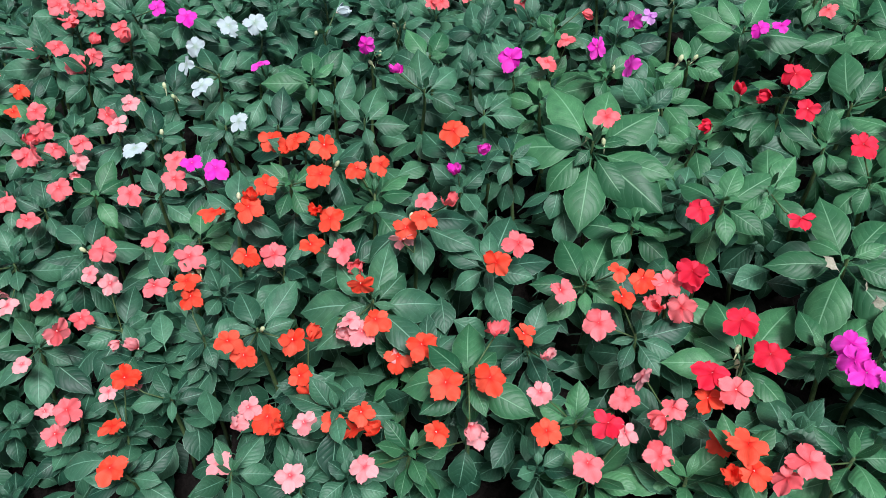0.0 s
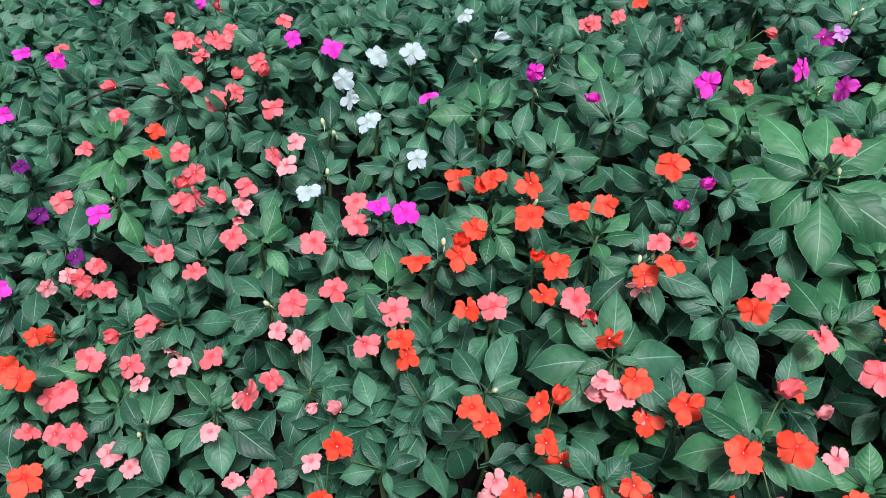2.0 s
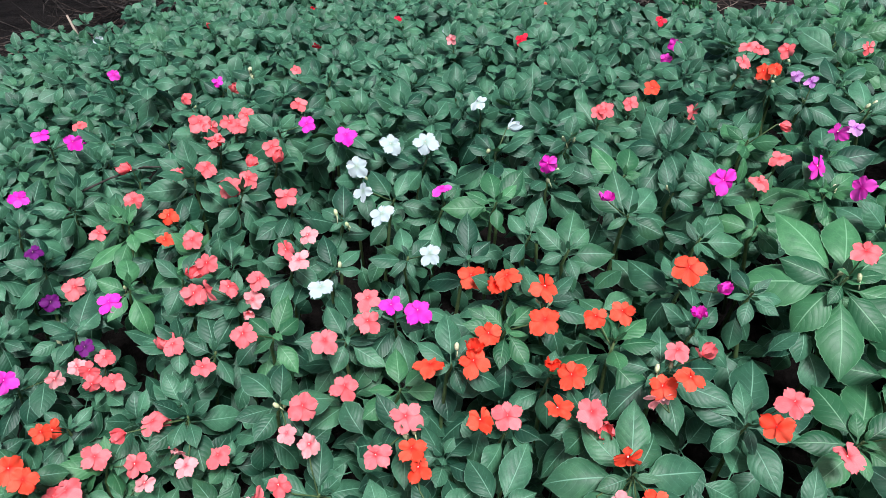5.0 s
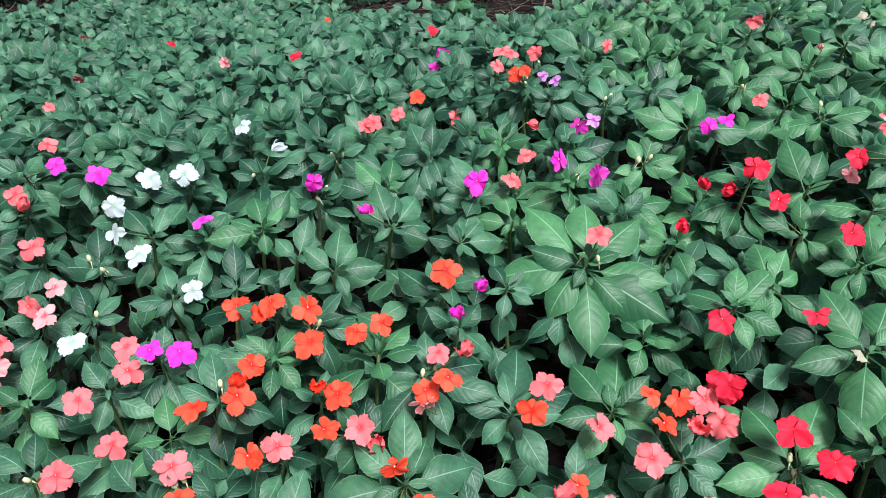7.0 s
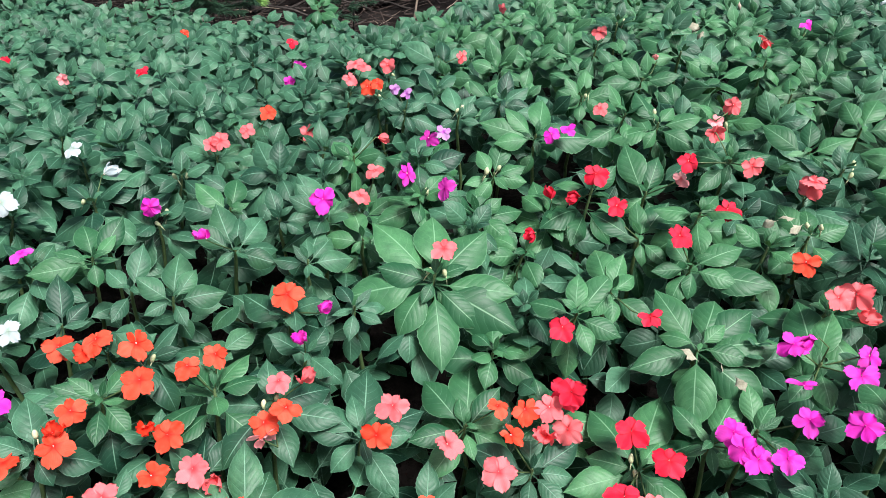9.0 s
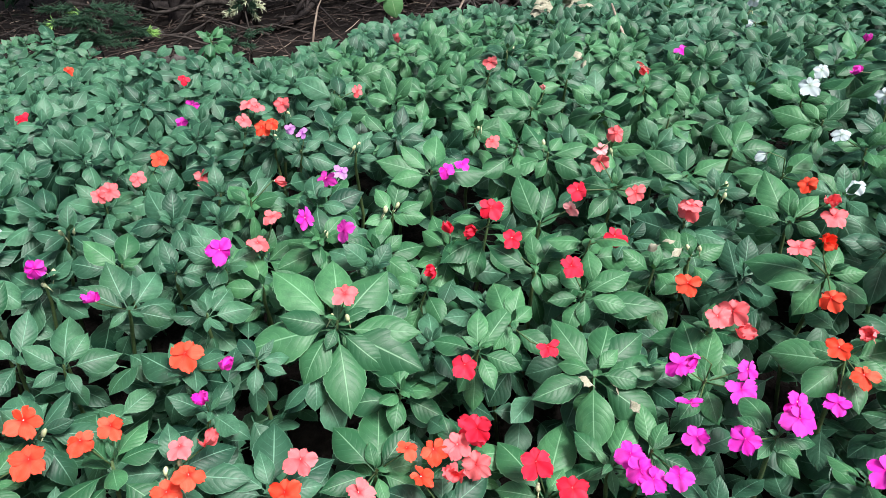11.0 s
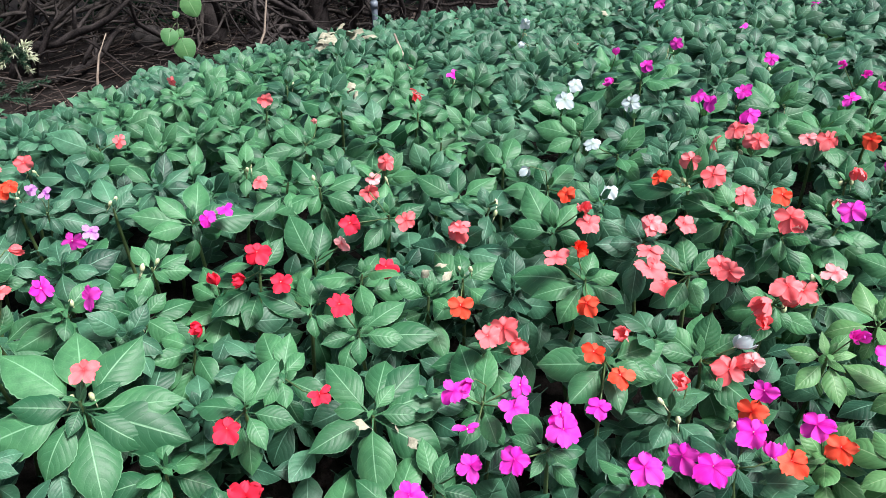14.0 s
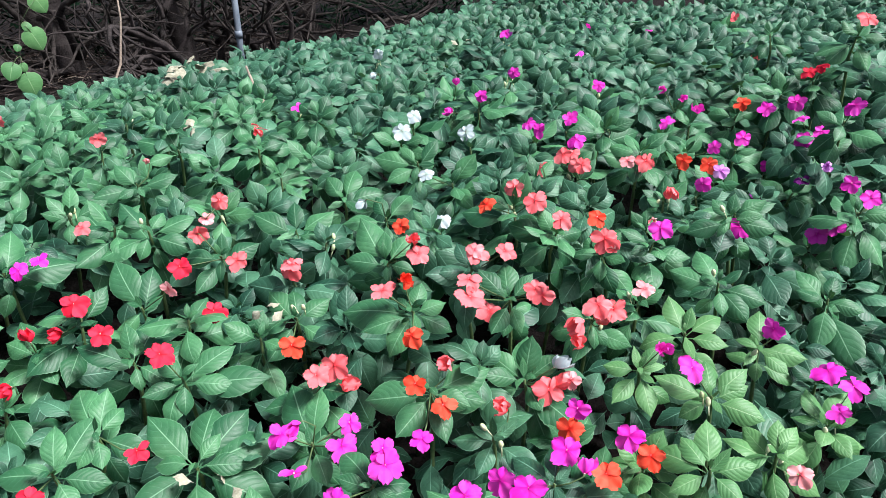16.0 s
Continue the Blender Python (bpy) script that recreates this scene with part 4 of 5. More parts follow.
def impatiens_plant(tip, size, mat, seed, buds=0, leaves=()):
    """One shoot: an empty at its foot that carries stem, leaves and buds."""
    rng = np.random.default_rng(seed)
    tip = Vector(tip)
    axis = ((VIEW - tip).normalized() + Vector((0, 0, 0.6))).normalized() if leaves else shoot_axis(tip, rng)
    foot = Vector((tip.x - axis.x * 0.12, tip.y - axis.y * 0.12, 0))
    foot.z = ground_height(foot.x, foot.y) + 0.005
    plant = new("impatiens_plant")
    plant.empty_display_size = 0.03
    plant.matrix_basis = Matrix.Translation(foot)
    child("stem", stem_mesh(Vector((0, 0, -0.03)), tip - foot, axis, rng), plant, Matrix())
    for right, up in leaves:
        length = math.hypot(right, up)
        pool = tip_meshes[mat] if length < 0.036 else leaf_meshes[mat]
        child("leaf", pool[rng.integers(len(pool))], plant, aimed_leaf(tip - foot, axis, right, up, 0.002 + 0.2 * length + rng.uniform(0, 0.006), rng))
    for az, rise, length, down, young in leaf_plan(rng, size):
        # where the leaves are known, only the youngest and a few of the lowest are added
        if leaves and (not young and rng.random() < 0.72 or young and rng.random() < 0.4):
            continue
        pool = tip_meshes[mat] if young else leaf_meshes[mat]
        child("leaf", pool[rng.integers(len(pool))], plant, leaf_pose(tip - foot, axis, az, min(rise, -5) if leaves and not young else rise, length * (0.8 if leaves else 1), down + (0.035 if leaves and not young else 0), rng))
    for _ in range(buds):
        a = rng.uniform(0, math.tau)
        at = tip - foot + frame_of(axis, a) @ Vector((rng.uniform(0.006, 0.014), 0, rng.uniform(-0.008, 0.006)))
        child("bud", bud_meshes[rng.integers(3)], plant, Matrix.Translation(at) @ frame_of(Vector((rng.uniform(-0.6, 0.6), rng.uniform(-0.6, 0.6), 1)).normalized(), 0), "small pale green bud")
    PLANTS.append([plant, foot, tip, axis, []])
    return plant


rng = np.random.default_rng(7)
tips = [tip for tip, _ in WHORLS] + [Vector(p) for p in SHOOTS]
for _, _, p in BLOOMS:
    if all((t - p).length > 0.06 for t in tips):
        tips.append(Vector((p.x + 0.006, p.y + 0.012, p.z - 0.024)))
rooted = len(tips)
step = 0.084
row = 0
y = -0.75
while y < 3.45:
    x = -1.75 + (row % 2) * step / 2
    while x < 3.0:
        px, py = x + rng.uniform(-0.028, 0.028), y + rng.uniform(-0.028, 0.028)
        tight = 0.05 if py < 0.8 else 0.062
        if in_bed(px, py) and all((t.x - px) ** 2 + (t.y - py) ** 2 > 0.058**2 for t, _ in WHORLS) and all((t.x - px) ** 2 + (t.y - py) ** 2 > tight**2 for t in tips):
            low = 0.055 if (px - BIG.x) ** 2 + (py - BIG.y) ** 2 < 0.0095 else 0.014 if any((t.x - px) ** 2 + (t.y - py) ** 2 < 0.0085 for t, _ in WHORLS) else 0.0
            tips.append(Vector((px, py, leaf_top(px, py) - 0.012 - low - (0.05 if py > back_edge(px) - 0.3 and 0.0 < px < 0.75 else 0) + rng.uniform(-0.018, 0.014))))
        x += step
    y += step * 0.87
    row += 1


def near_stretch(p):
    return -0.95 < p.x < 1.3 and p.y < 1.5 and p.y > 0.28 - 0.3 * p.x


far_tips = []
for k, tip in enumerate(tips):
    if k < rooted or (near_stretch(tip) and len(PLANTS) < 280):
        lime = (tip - LIME).length < 0.165
        fresh = (tip - BIG).length < 0.03 or (0.45 < tip.x < 0.75 and 1.0 < tip.y < 1.25) or (tip.y > 2.09 and tip.x > 0.3) or (0.36 < tip.x < 0.5 and 0.5 < tip.y < 0.63)
        fresh = fresh or (tip.y < 1.1 and rng.random() < np.interp(tip.x, [-0.3, 0.4], [0.08, 0.9]))
        mat = leaf_lime if lime else leaf_fresh if fresh else leaf_dark
        size = leaf_size(tip, rng)
        impatiens_plant(tip, size, mat, 100 + k, int(rng.integers(0, 4)) if (lime or k % 3 == 0) else 0, WHORLS[k][1] if k < len(WHORLS) else ())
    else:
        far_tips.append(tip)
near_rest = [t for t in far_tips if t.y < 1.6]
far_tips = [t for t in far_tips if t.y >= 1.6]

# the blossoms, each on the nearest plant
centre_v, centre_f = join([blob((0, 0, 0.0006), (0.0013, 0.0013, 0.0011), np.random.default_rng(5), 4, 6, 0.1)])
WORDS = {"coral": "coral-pink", "orange": "orange-red", "red": "deep red", "magenta": "magenta", "white": "white", "pink": "pale pink", "purple": "dark purple", "lilac": "pale lilac"}


def flower(entry, colour, size, place, seed):
    """Pedicel and eye as one mesh, five petals under it; lies on the plant whose tip is nearest."""
    rng = np.random.default_rng(seed)
    plant, foot, tip, axis, colours = entry
    colours.append(colour)
    place = place + (0.02 if place.x > 0.8 else 0.013) * (Vector((0, 0.07, 1.12)) - place).normalized()
    place.z += 0.004
    to_view = (VIEW - place).normalized()
    loose = 0.46 if size == 1 else 0.65
    normal = (0.85 * to_view + 0.32 * Vector((0, 0, 1)) + Vector([rng.uniform(-loose, loose) for _ in range(3)])).normalized()
    if size < 1 and rng.random() < 0.6:
        normal = (normal + Vector([rng.uniform(-1.2, 1.2) for _ in range(3)])).normalized()
    m = Matrix.Translation(place - foot) @ frame_of(normal, 0)
    # upper petal points up, against gravity
    up = m.to_3x3().inverted() @ Vector((0, 0, 1))
    m = m @ Matrix.Rotation(math.atan2(-up.x, up.y) + rng.uniform(-0.4, 0.4), 4, "Z")
    start = m.inverted() @ (tip - foot - axis * 0.01)
    bend = Vector((start.x * 0.45, start.y * 0.45, min(-0.012, start.z * 0.5)))
    stalk = tube([start, bend, Vector((0, 0, -0.003)), Vector((0, 0, 0))], [0.0009, 0.0009, 0.0008, 0.0012], 5)
    me = mesh_of("flower", *join([stalk, (centre_v, centre_f)]), stem_green)
    me.materials.append(eye_mat)
    for p in me.polygons:
        p.material_index = 1 if p.index >= len(stalk[1]) else 0
    ob = child("flower", me, plant, m, WORDS[colour] + " five-petalled flower")
    d = 0.0188 * {"orange": 0.96 if place.x > 0.15 else 1.06, "magenta": 1.0, "coral": 1.06, "pink": 0.9, "white": 1.1, "purple": 0.9, "red": 1.06}.get(colour, 0.98) * (rng.uniform(0.76, 1.06) if size == 1 else rng.uniform(0.92, 1.12) if 0.1 < place.x < 0.4 and place.y > 0.85 else rng.uniform(0.8, 1.04))
    d *= float(np.interp(place.y + 0.5 * place.x, [0.9, 1.3], [1.0, 0.84]))
    closed = size < 1 and rng.random() < 0.5
    for k in range(5):
        a = math.tau * k / 5 + rng.uniform(-0.08, 0.08)
        r = d * (0.80, 0.98, 1.12, 1.12, 0.98)[k] * rng.uniform(0.88, 1.08)
        pool = petal_meshes[colour]
        pm = pool[3] if closed else pool[rng.integers(3)]
        tilt = rng.uniform(-0.35, 0.3) + (0.7 if closed else 0)
        child("petal", pm, ob, Matrix.Translation((0, 0, 0.0006 * k)) @ Matrix.Rotation(a, 4, "Z") @ Matrix.Rotation(tilt, 4, "X") @ Matrix.Rotation(0.1, 4, "Y") @ Matrix.Diagonal((r, r, r, 1)))


cr = np.random.default_rng(77)
for colour, size, place in list(BLOOMS):
    if (place - BIG).length > 0.06 and colour in ("coral", "orange", "pink") and place.y < 1.0 and (place.x < 0.6 or colour == "coral") and cr.random() < (0.34 if place.x < 0.0 else 0.15):
        BLOOMS.append(("pink" if cr.random() < 0.25 else colour, 0.6, place + Vector((cr.uniform(-0.032, 0.032), cr.uniform(-0.02, 0.01), cr.uniform(-0.026, 0.004)))))
for k, (colour, size, place) in enumerate(BLOOMS):
    entry = min(PLANTS, key=lambda e: (e[2] - place).length)
    flower(entry, colour, size, place, 5000 + k)
for plant, foot, tip, axis, colours in PLANTS:
    kinds = [WORDS[c] for c in dict.fromkeys(colours)]
    tone = "yellow-green" if (tip - LIME).length < 0.165 else "dark green"
    text = f"impatiens with {tone} leaves and " + (" and ".join(kinds[:2]) + " flowers" if kinds else "no open flowers")
    tagged(plant, text, "flowering plant", "impatiens plants in the bed")


# ---- the rest of the planting: foliage beyond and below, as one mass ----
def mass(name, items, shapes, mat):
    vs, fs, us, k = [], [], [], 0
    for m, which in items:
        v, f, u = shapes[which]
        a = np.array(m)
        vs.append(v @ a[:3, :3].T + a[:3, 3])
        fs += [tuple(i + k for i in q) for q in f]
        us.append(u)
        k += len(v)
    return new(name, mesh_of(name, np.concatenate(vs), fs, mat, np.concatenate(us)))


COARSE = [leaf_shape(6, 1, d, f, 0.06, w, notch=0.0, seed=40 + i) for i, (d, f, w) in enumerate([(0.7, 0.5, 0.26), (1.0, 0.35, 0.275), (0.4, 0.6, 0.245), (1.2, 0.3, 0.265)])]


def fresh_patch(tip):
    """The stretch deep in the bed whose leaves are young and bright."""
    return math.hypot((tip.x - 0.78) / 0.34, (tip.y - 1.3) / 0.42) < 1 + 0.35 * noise.noise((tip.x * 4, tip.y * 4, 8))


for some, shapes, mat, text in (
    ([t for t in far_tips if not fresh_patch(t)], COARSE, leaf_mass, "dense dark green impatiens foliage filling the far bed"),
    ([t for t in near_rest if not fresh_patch(t)], PLAIN, leaf_mass, "dense dark green impatiens foliage between the flowering plants"),
    ([t for t in far_tips + near_rest if fresh_patch(t)], PLAIN, leaf_mass_fresh, "bright fresh green impatiens foliage deep in the bed"),
):
    items = []
    for tip in some:
        axis = shoot_axis(tip, rng)
        for az, rise, length, down, young in leaf_plan(rng, leaf_size(tip, rng)):
            items.append((leaf_pose(tip, axis, az, rise, length, down, rng), int(rng.integers(len(shapes)))))
    tagged(mass("impatiens_foliage", items, shapes, mat), text, "foliage", kind="stuff")
items = []
for tip in tips:
    axis = shoot_axis(tip, rng)
    for k in range(17 if tip.y < 0.9 else 11):
        off = Vector((rng.uniform(-0.06, 0.06), rng.uniform(-0.06, 0.06), 0)) - axis * (rng.uniform(0.06, 0.1) if k % 3 == 0 else rng.uniform(0.1, 0.22))
        items.append((leaf_pose(tip + off, axis, rng.uniform(0, math.tau), rng.uniform(-25, 30), rng.uniform(0.05, 0.075), 0, rng), int(rng.integers(4))))
tagged(mass("lower_foliage", items, COARSE, leaf_mass), "shaded lower impatiens leaves under the canopy", "foliage", kind="stuff")

# ---- the hedge behind the bed: bare lower branches, dark needles added above ----
def wander(rng, start, way, length, steps, bend, lift=0.0):
    pts, p, d = [Vector(start)], Vector(start), Vector(way).normalized()
    for _ in range(steps):
        d = (d + Vector((rng.uniform(-bend, bend), rng.uniform(-bend, bend), rng.uniform(-bend, bend) + lift))).normalized()
        p = p + d * (length / steps)
        floor = ground_height(p.x, p.y) + 0.015
        p.z = max(p.z, floor)
        pts.append(p.copy())
    return pts


def branch_mesh(rng, start, way, length, thick, bend=0.35, lift=0.0, forks=2, mat=None):
    steps = 9
    main = wander(rng, start, way, length, steps, bend, lift)
    pieces = [tube(main, [thick * (1 - 0.75 * i / steps) for i in range(steps + 1)], 6)]
    for _ in range(forks):
        i = int(rng.integers(2, steps - 1))
        d = (main[i + 1] - main[i]).normalized() + Vector([rng.uniform(-0.8, 0.8) for _ in range(3)])
        side = wander(rng, main[i], d, length * rng.uniform(0.25, 0.55), 6, bend, lift)
        t = thick * (1 - 0.75 * i / steps) * 0.6
        pieces.append(tube(side, [t * (1 - 0.8 * k / 6) for k in range(7)], 5))
    return mesh_of("branch", *join(pieces), mat or bark)


hr = np.random.default_rng(31)
for k, (hx, hy, count) in enumerate([(-1.7, 3.9, 20), (-0.6, 4.6, 12), (0.2, 4.55, 12), (0.75, 4.45, 14), (1.3, 4.4, 20), (1.85, 4.0, 28), (2.5, 3.7, 30), (3.3, 3.6, 20)]):
    hz = ground_height(hx, hy)
    shrub = new("hedge_shrub")
    shrub.matrix_basis = Matrix.Translation((hx, hy, hz))
    tagged(shrub, "old hedge shrub with bare tangled grey-brown lower branches", "shrub", "hedge shrubs behind the bed")
    here = Matrix.Translation((-hx, -hy, -hz))
    trunk = wander(hr, (hx, hy, hz - 0.05), (hr.uniform(-0.3, 0.3), 0.1, 1), 1.1, 8, 0.2)
    child("trunk", mesh_of("trunk", *tube(trunk, [0.045 * (1 - 0.06 * i) for i in range(9)], 8), bark), shrub, here)
    for _ in range(count):
        a = hr.uniform(0, math.tau)
        s = (hx + 0.5 * math.cos(a) * hr.random(), hy - 0.1 + 0.5 * math.sin(a) * hr.random(), hz + hr.uniform(0.0, 0.5))
        way = (hr.uniform(-1, 1), hr.uniform(-0.55, 0.25), hr.uniform(-0.1, 0.35))
        child("branch", branch_mesh(hr, s, way, hr.uniform(0.5, 1.3), hr.uniform(0.004, 0.02), bend=0.42, forks=5), shrub, here)

for hx, hy, count in ((1.95, 3.45, 9), (2.45, 3.2, 8), (0.75, 3.75, 6)):
    hz = ground_height(hx, hy)
    shrub = new("hedge_shrub")
    shrub.matrix_basis = Matrix.Translation((hx, hy, hz))
    tagged(shrub, "old hedge shrub with thick dark crooked limbs near the soil", "shrub", "hedge shrubs behind the bed")
    here = Matrix.Translation((-hx, -hy, -hz))
    trunk = wander(hr, (hx - 0.15, hy + 0.25, hz - 0.05), (hr.uniform(-0.2, 0.2), 0.1, 1), 1.0, 8, 0.18)
    child("trunk", mesh_of("trunk", *tube(trunk, [0.062 * (1 - 0.05 * i) for i in range(9)], 9), old_bark), shrub, here)
    for _ in range(count):
        a = hr.uniform(0, math.tau)
        s = (hx + 0.25 * math.cos(a), hy + 0.2 * math.sin(a), hz + hr.uniform(0.0, 0.12))
        way = (hr.uniform(-1, 1), hr.uniform(-0.5, 0.3), hr.uniform(0.05, 0.5))
        child("branch", branch_mesh(hr, s, way, hr.uniform(0.5, 0.95), hr.uniform(0.013, 0.026), bend=0.5, forks=6, mat=old_bark), shrub, here)

# unseen dark needle crown added to shade the branches; wall closes the view behind
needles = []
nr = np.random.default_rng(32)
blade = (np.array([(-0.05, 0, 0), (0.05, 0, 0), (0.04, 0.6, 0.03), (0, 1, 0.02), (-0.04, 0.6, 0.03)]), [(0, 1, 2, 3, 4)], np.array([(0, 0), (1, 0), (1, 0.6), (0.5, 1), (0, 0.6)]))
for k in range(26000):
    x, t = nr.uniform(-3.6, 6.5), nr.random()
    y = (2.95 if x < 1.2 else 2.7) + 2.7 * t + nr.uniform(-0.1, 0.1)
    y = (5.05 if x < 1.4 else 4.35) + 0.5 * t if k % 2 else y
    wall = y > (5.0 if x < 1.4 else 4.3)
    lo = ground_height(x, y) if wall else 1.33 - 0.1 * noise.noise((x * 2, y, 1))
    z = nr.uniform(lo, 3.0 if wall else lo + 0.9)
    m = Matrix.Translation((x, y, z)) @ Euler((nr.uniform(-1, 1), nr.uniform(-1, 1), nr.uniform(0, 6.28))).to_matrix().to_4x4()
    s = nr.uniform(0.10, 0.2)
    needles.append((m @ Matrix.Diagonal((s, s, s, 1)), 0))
tagged(mass("hedge_and_shade_crown", needles, [blade], needle_dark), "dense dark green evergreen hedge foliage, unseen crown added for shade", "hedge", kind="stuff")

# twigs and litter lying on the soil; tan litter also stands in for sunlit ground
for count, mat, text, top in ((1700, twig_brown, "fallen red-brown twigs lying on dark soil", 0.0042), (650, bark, "fallen grey-brown sticks lying on dark soil", 0.008), (340, twig_pale, "pale dry twig bits lying on dark soil", 0.0022)):
    twigs = []
    while len(twigs) < count:
        x, y = nr.uniform(-2.4, 3.6), nr.uniform(2.0, 5.0)
        if y < back_edge(x) - 0.1:
            continue
        z = ground_height(x, y) + nr.uniform(0.0, 0.05)
        pts = wander(nr, (x, y, z), (nr.uniform(-1, 1), nr.uniform(-0.6, 0.6), nr.uniform(-0.05, 0.12)), nr.uniform(0.04, 0.3) * (0.4 if mat is twig_pale else 1), 5, 0.2)
        r = nr.uniform(0.0012, top)
        twigs.append(tube(pts, [r * (1 - 0.12 * i) for i in range(6)], 5))
    tagged(new("fallen_twigs", mesh_of("fallen_twigs", *join(twigs), mat)), text, "twigs", kind="stuff")
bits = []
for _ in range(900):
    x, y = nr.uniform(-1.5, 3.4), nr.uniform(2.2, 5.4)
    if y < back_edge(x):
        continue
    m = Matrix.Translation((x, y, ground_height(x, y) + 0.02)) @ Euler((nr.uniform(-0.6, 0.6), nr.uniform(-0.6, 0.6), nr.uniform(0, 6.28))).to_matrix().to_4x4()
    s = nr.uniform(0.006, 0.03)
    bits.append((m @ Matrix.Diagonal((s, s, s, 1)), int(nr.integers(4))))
tagged(mass("leaf_litter", bits, COARSE, litter_sun_tan), "scattered dry tan leaves on the soil, also standing in for sunlight", "leaf litter", kind="stuff")


def lone_stick(points, radius, label, mat=twig_pale):
    ob = new("dry_stick", mesh_of("dry_stick", *tube(points, [radius * (1 - 0.5 * i / (len(points) - 1)) for i in range(len(points))], 7), mat))
    return tagged(ob, label, "stick")


lone_stick([(1.44, 2.73, 0.47), (1.503, 2.75, 0.624), (1.558, 2.75, 0.72), (1.568, 2.75, 0.77), (1.592, 2.75, 0.889), (1.6, 2.76, 1.1)], 0.0062, "thin pale dry stick standing in the soil")
lone_stick([(0.83, 2.7, 0.48), (0.861, 2.7, 0.649), (0.885, 2.71, 0.72), (0.92, 2.7, 0.79)], 0.005, "thin grey-brown stick standing in the soil")
lone_stick([(-0.945, 1.19, 0.55), (-0.92, 1.2, 0.592), (-0.86, 1.215, 0.615), (-0.80, 1.225, 0.632), (-0.76, 1.25, 0.62)], 0.0024, "bare grey-brown twig lying among the leaves", bark)
lone_stick([(1.165, 1.345, 0.77), (1.175, 1.37, 0.815), (1.205, 1.44, 0.842), (1.24, 1.51, 0.876)], 0.0055, "dry tan stalk standing among the leaves")
lone_stick([(-1.72, 2.9, 0.30), (-1.763, 2.9, 0.461), (-1.784, 2.9, 0.54)], 0.008, "thin pale dry stick leaning at the bed edge")

post = new("pipe", mesh_of("pipe", *tube([(2.097, 2.7, 0.3), (2.094, 2.7, 0.744), (2.087, 2.7, 1.3)], [0.0135, 0.0135, 0.0135], 14), pipe_mat))
tagged(post, "slim grey painted metal pipe standing before the hedge", "pipe")
band = child("coupling", mesh_of("coupling", *tube([(2.093, 2.7, 0.77), (2.0925, 2.7, 0.80)], [0.0165, 0.0165], 14), pipe_mat), post, Matrix())

for sx, sy, s in ((0.415, 3.67, 0.058), (0.372, 3.2, 0.037), (0.424, 3.13, 0.037), (1.50, 3.86, 0.085), (1.59, 3.92, 0.06), (0.73, 2.9, 0.024), (0.30, 3.3, 0.02)):
    v, f = blob((0, 0, 0), (s, s * 0.8, s * 0.72), nr, 8, 12, 0.09)
    st = new("stone", mesh_of("stone", v, f, stone_mat))
    st.matrix_basis = pose(sx, sy, ground_height(sx, sy) + s * 0.45, 0, 0, nr.uniform(0, 180))
    tagged(st, "rounded grey-brown stone lying on the soil", "stone", "stones on the soil")


# vine with heart-shaped leaves climbing at the back edge
def heart_mesh(name, mat):
    """A heart-shaped leaf of length 1: lobes behind the stalk, pointed tip, face up."""
    verts, uvs, faces = [], [], []
    rows, half = 12, 3
    for i in range(rows + 1):
        s = i / rows
        hw = 0.012 + 0.62 * (s**0.45) * ((1 - s) ** 0.85) / 0.44
        for j in range(-half, half + 1):
            u = j / half
            y = s - 0.3 * abs(u) ** 1.3 * (1 - s) ** 2
            tooth = 1 + (0.02 * (1 if i % 2 else -1) if abs(j) == half else 0)
            verts.append((u * hw * tooth, y, 0.12 * abs(u) * hw - 0.25 * u * u * hw - 0.22 * s * s))
            uvs.append(((u + 1) / 2, s))
    w = 2 * half + 1
    for i in range(rows):
        for j in range(w - 1):
            k = i * w + j
            faces.append((k, k + 1, k + w + 1, k + w))
    return mesh_of(name, verts, faces, mat, np.array(uvs))


vine = new("vine")
VB = Vector((1.17, 2.7, ground_height(1.17, 2.7)))
vine.matrix_basis = Matrix.Translation(VB)
tagged(vine, "thin climbing vine with fresh green heart-shaped leaves", "vine")
vine_pts = [Vector(p) - VB for p in ((1.17, 2.7, VB.z - 0.02), (1.165, 2.705, 0.70), (1.18, 2.705, 0.80), (1.205, 2.71, 0.90), (1.25, 2.73, 1.15))]
child("stem", mesh_of("stem", *tube(vine_pts, [0.003, 0.0028, 0.0025, 0.002, 0.0018], 6), bark), vine, Matrix())
heart = heart_mesh("vine_leaf", leaf_lime)
for px, py, pz, lean, s in ((1.237, 2.68, 0.851, 0.35, 0.106), (1.182, 2.67, 0.704, 0.15, 0.108), (1.131, 2.68, 0.755, -0.5, 0.084), (1.218, 2.69, 0.896, -0.8, 0.043), (1.173, 2.69, 0.829, -0.6, 0.034), (1.175, 2.68, 0.763, 0.4, 0.043), (1.28, 2.69, 0.965, 0.5, 0.09)):
    # the tip hangs down and to one side, the face is turned to the open bed
    y = Vector((lean, -0.25, -1)).normalized()
    z = (Vector((-0.35, -1, 0.35)) - y * y.dot(Vector((-0.35, -1, 0.35)))).normalized()
    turn = Matrix((y.cross(z), y, z)).transposed().to_4x4()
    s *= 0.6
    at = Vector((px, py, pz)) - VB - y * s * 0.4
    leaf = child("leaf", heart, vine, Matrix.Translation(at) @ turn @ Matrix.Diagonal((s, s, s, 1)))
    near = min(vine_pts, key=lambda p: (p - at).length)
    child("leaf_stalk", mesh_of("leaf_stalk", *tube([near, (near + at) / 2 + Vector((0, -0.01, 0.01)), at], [0.0012, 0.001, 0.0009], 5), stem_green), vine, Matrix())


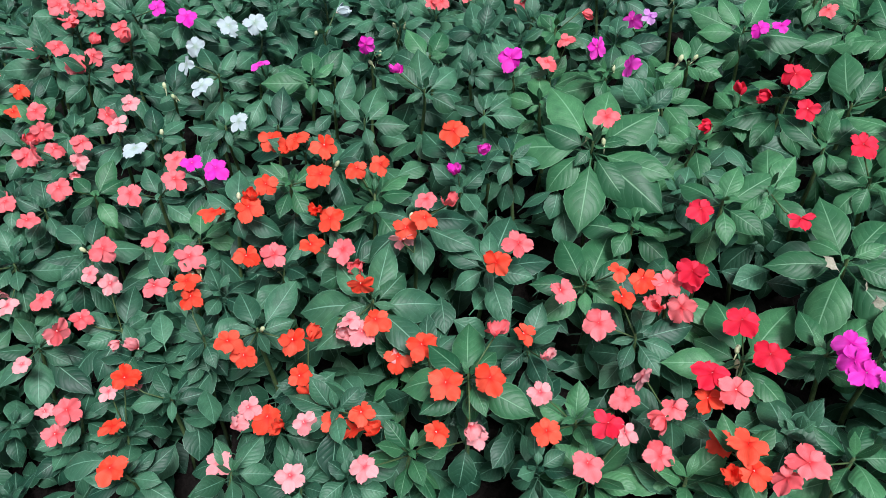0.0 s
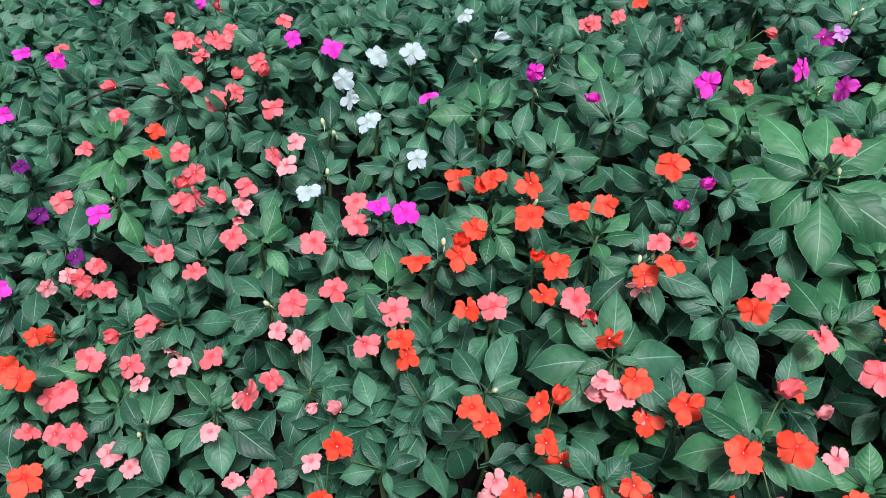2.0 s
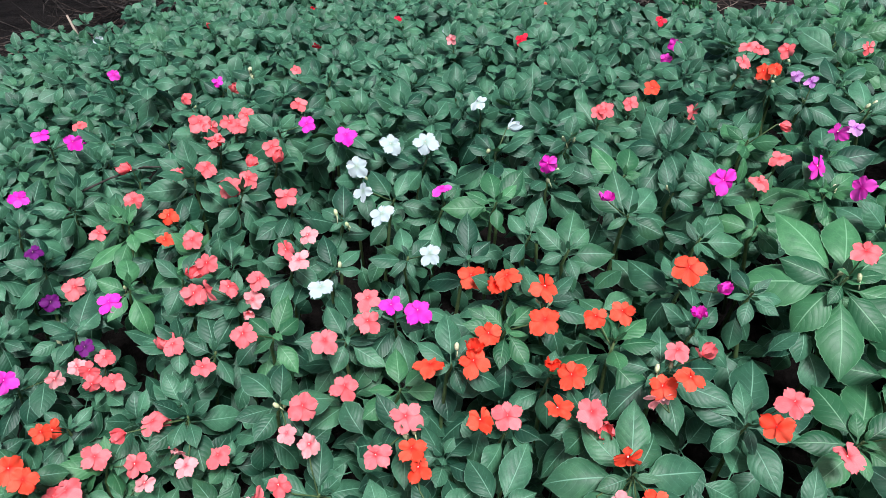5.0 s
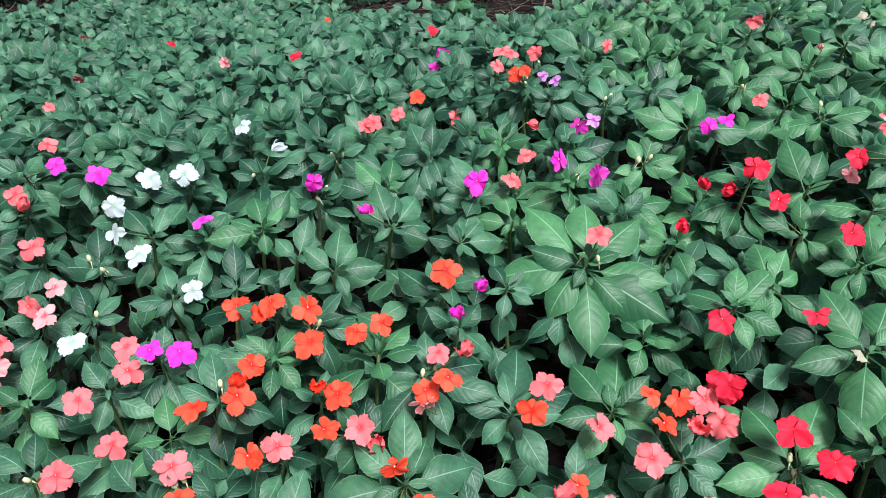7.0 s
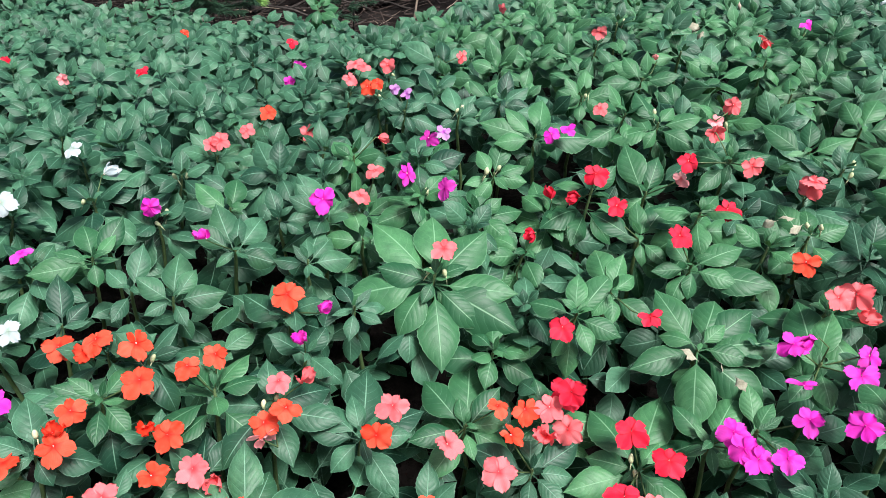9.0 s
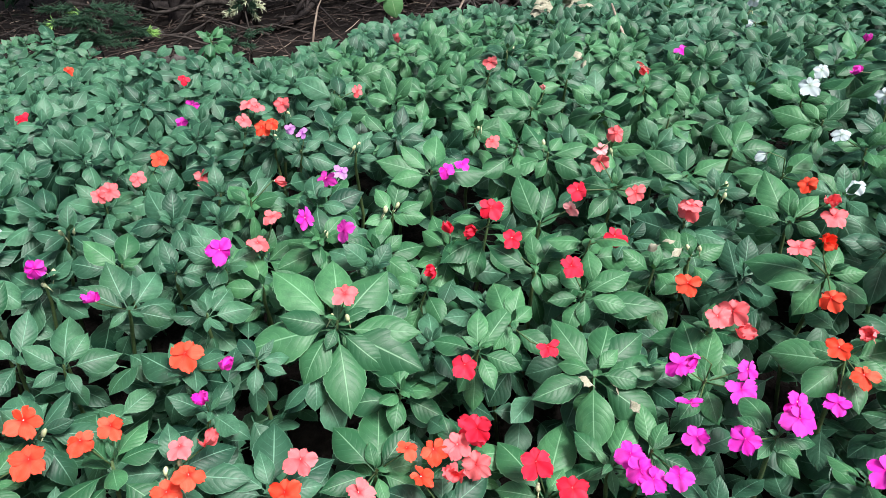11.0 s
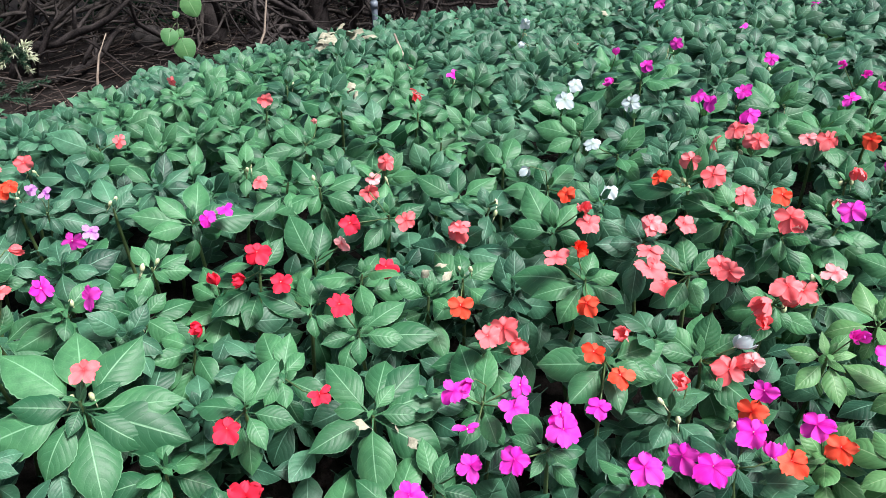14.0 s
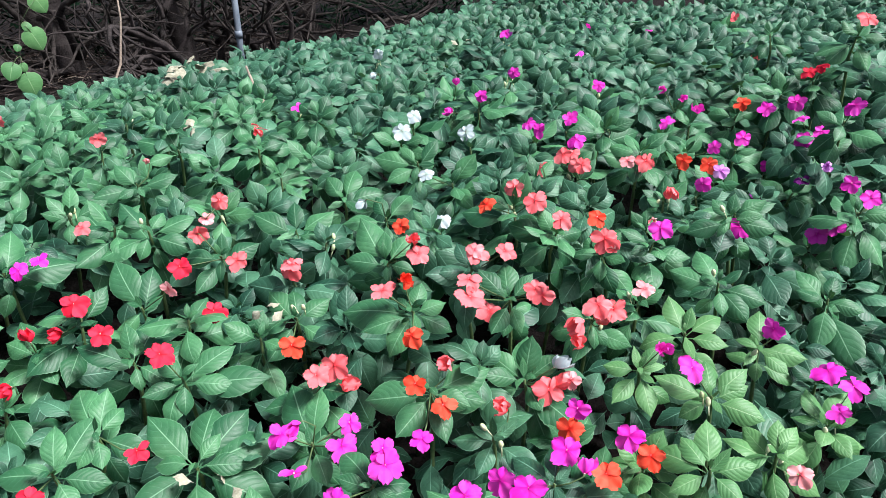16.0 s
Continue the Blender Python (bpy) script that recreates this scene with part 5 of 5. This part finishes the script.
def needle_tuft(r, root, end, count, length, thick, spread):
    """Needles set along one arm, leaning towards its end."""
    pieces = []
    for k in range(count):
        p = root.lerp(end, 0.15 + 0.85 * k / count)
        d = ((end - root).normalized() + Vector([r.uniform(-spread, spread) for _ in range(3)])).normalized()
        pieces.append(tube([p, p + d * length * r.uniform(0.7, 1.1)], [thick, thick * 0.35], 3))
    return join(pieces)


def sprig(name, place, arms, label, reach, rise, count, length, thick, tips):
    """A conifer sprig: a stalk with arms set with needles, some arms ending in a paler tuft."""
    r = np.random.default_rng(int(abs(place[0] * 1000)))
    ob = new(name)
    base = Vector((place[0], place[1], ground_height(place[0], place[1])))
    ob.matrix_basis = Matrix.Translation(base)
    tagged(ob, label, "conifer sprig")
    top = Vector(place) - base
    wood = [tube([(0, 0, -0.02), (0.01, 0, top.z * 0.5), top * 0.9], [0.005, 0.004, 0.003], 6)]
    for a in range(arms):
        d = Vector((math.cos(math.tau * a / arms + r.uniform(-0.3, 0.3)), r.uniform(-0.7, 0.1), r.uniform(*rise)))
        root = top + Vector((r.uniform(-0.3, 0.3) * reach, 0, r.uniform(-0.35, 0.35) * reach))
        end = root + d * reach * r.uniform(0.55, 1.0)
        wood.append(tube([top * 0.9, root, end], [0.0025, 0.002, 0.001], 5))
        child("needles", mesh_of("needles", *needle_tuft(r, root, end, count, length, thick, 0.8), needle_green), ob, Matrix())
        if tips[a % len(tips)] is not None:
            way = (end - root).normalized()
            child("young_needles", mesh_of("young_needles", *needle_tuft(r, end - way * 0.008, end + way * 0.018, 16, length * 1.15, thick * 1.25, 1.0), tips[a % len(tips)]), ob, Matrix(), "pale tuft of young needles")
    child("stalk", mesh_of("stalk", *join(wood), bark), ob, Matrix())


sprig("pale_conifer_sprig", (0.66, 2.9, 0.72), 15, "young conifer sprig with dark needles and pale white tips", 0.062, (-0.8, 0.8), 40, 0.022, 0.0016, (needle_pale,))
sprig("low_conifer_sprig", (0.13, 2.95, 0.69), 18, "low dark green conifer sprig with yellow-green tips", 0.2, (-0.22, 0.18), 130, 0.03, 0.0021, (None, None, needle_lime, None, None))
sprig("low_conifer_sprig", (0.60, 2.86, 0.61), 8, "low dark green conifer sprig lying on the soil", 0.1, (-0.2, 0.25), 70, 0.024, 0.0018, (None,))


# withered things in the bed
curled = mesh_of("curled_leaf", *leaf_shape(9, 2, 0.6, 0.5, 0.45, 0.24, notch=0.12, seed=9)[:2], cream, leaf_shape(9, 2, 0.6, 0.5, 0.45, 0.24, notch=0.12, seed=9)[2])


def withered(place, size, label, count=5, wide=1.0):
    r = np.random.default_rng(int(place[0] * 997) + 3)
    ob = new("withered_leaves")
    ob.matrix_basis = Matrix.Translation(place)
    for _ in range(count):
        m = Matrix.Translation(Vector((r.uniform(-size, size) * wide, r.uniform(-size, size) * wide, r.uniform(-size, size) * 0.4)))
        child("leaf", curled, ob, m @ Euler((r.uniform(-0.9, 0.9), r.uniform(-0.9, 0.9), r.uniform(0, 6))).to_matrix().to_4x4() @ Matrix.Diagonal((size, size, size, 1)))
    tagged(ob, label, "withered leaf")


withered((1.15, 1.62, 0.862), 0.052, "cluster of withered cream-white leaves resting on green foliage", 14, 0.95)
withered((1.599, 1.10, 0.925), 0.03, "yellowed curled leaf on the green foliage", 2)
withered((0.80, 1.10, 0.862), 0.032, "withered cream petal resting on a leaf", 3)
withered((0.44, 0.565, 0.645), 0.026, "shrivelled cream leaf below a leaf whorl", 3)
withered((0.25, 1.29, 0.755), 0.03, "withered pale petals hanging below coral flowers", 3)
withered((0.62, 0.645, 0.735), 0.024, "withered tan petals at a shoot tip", 3)
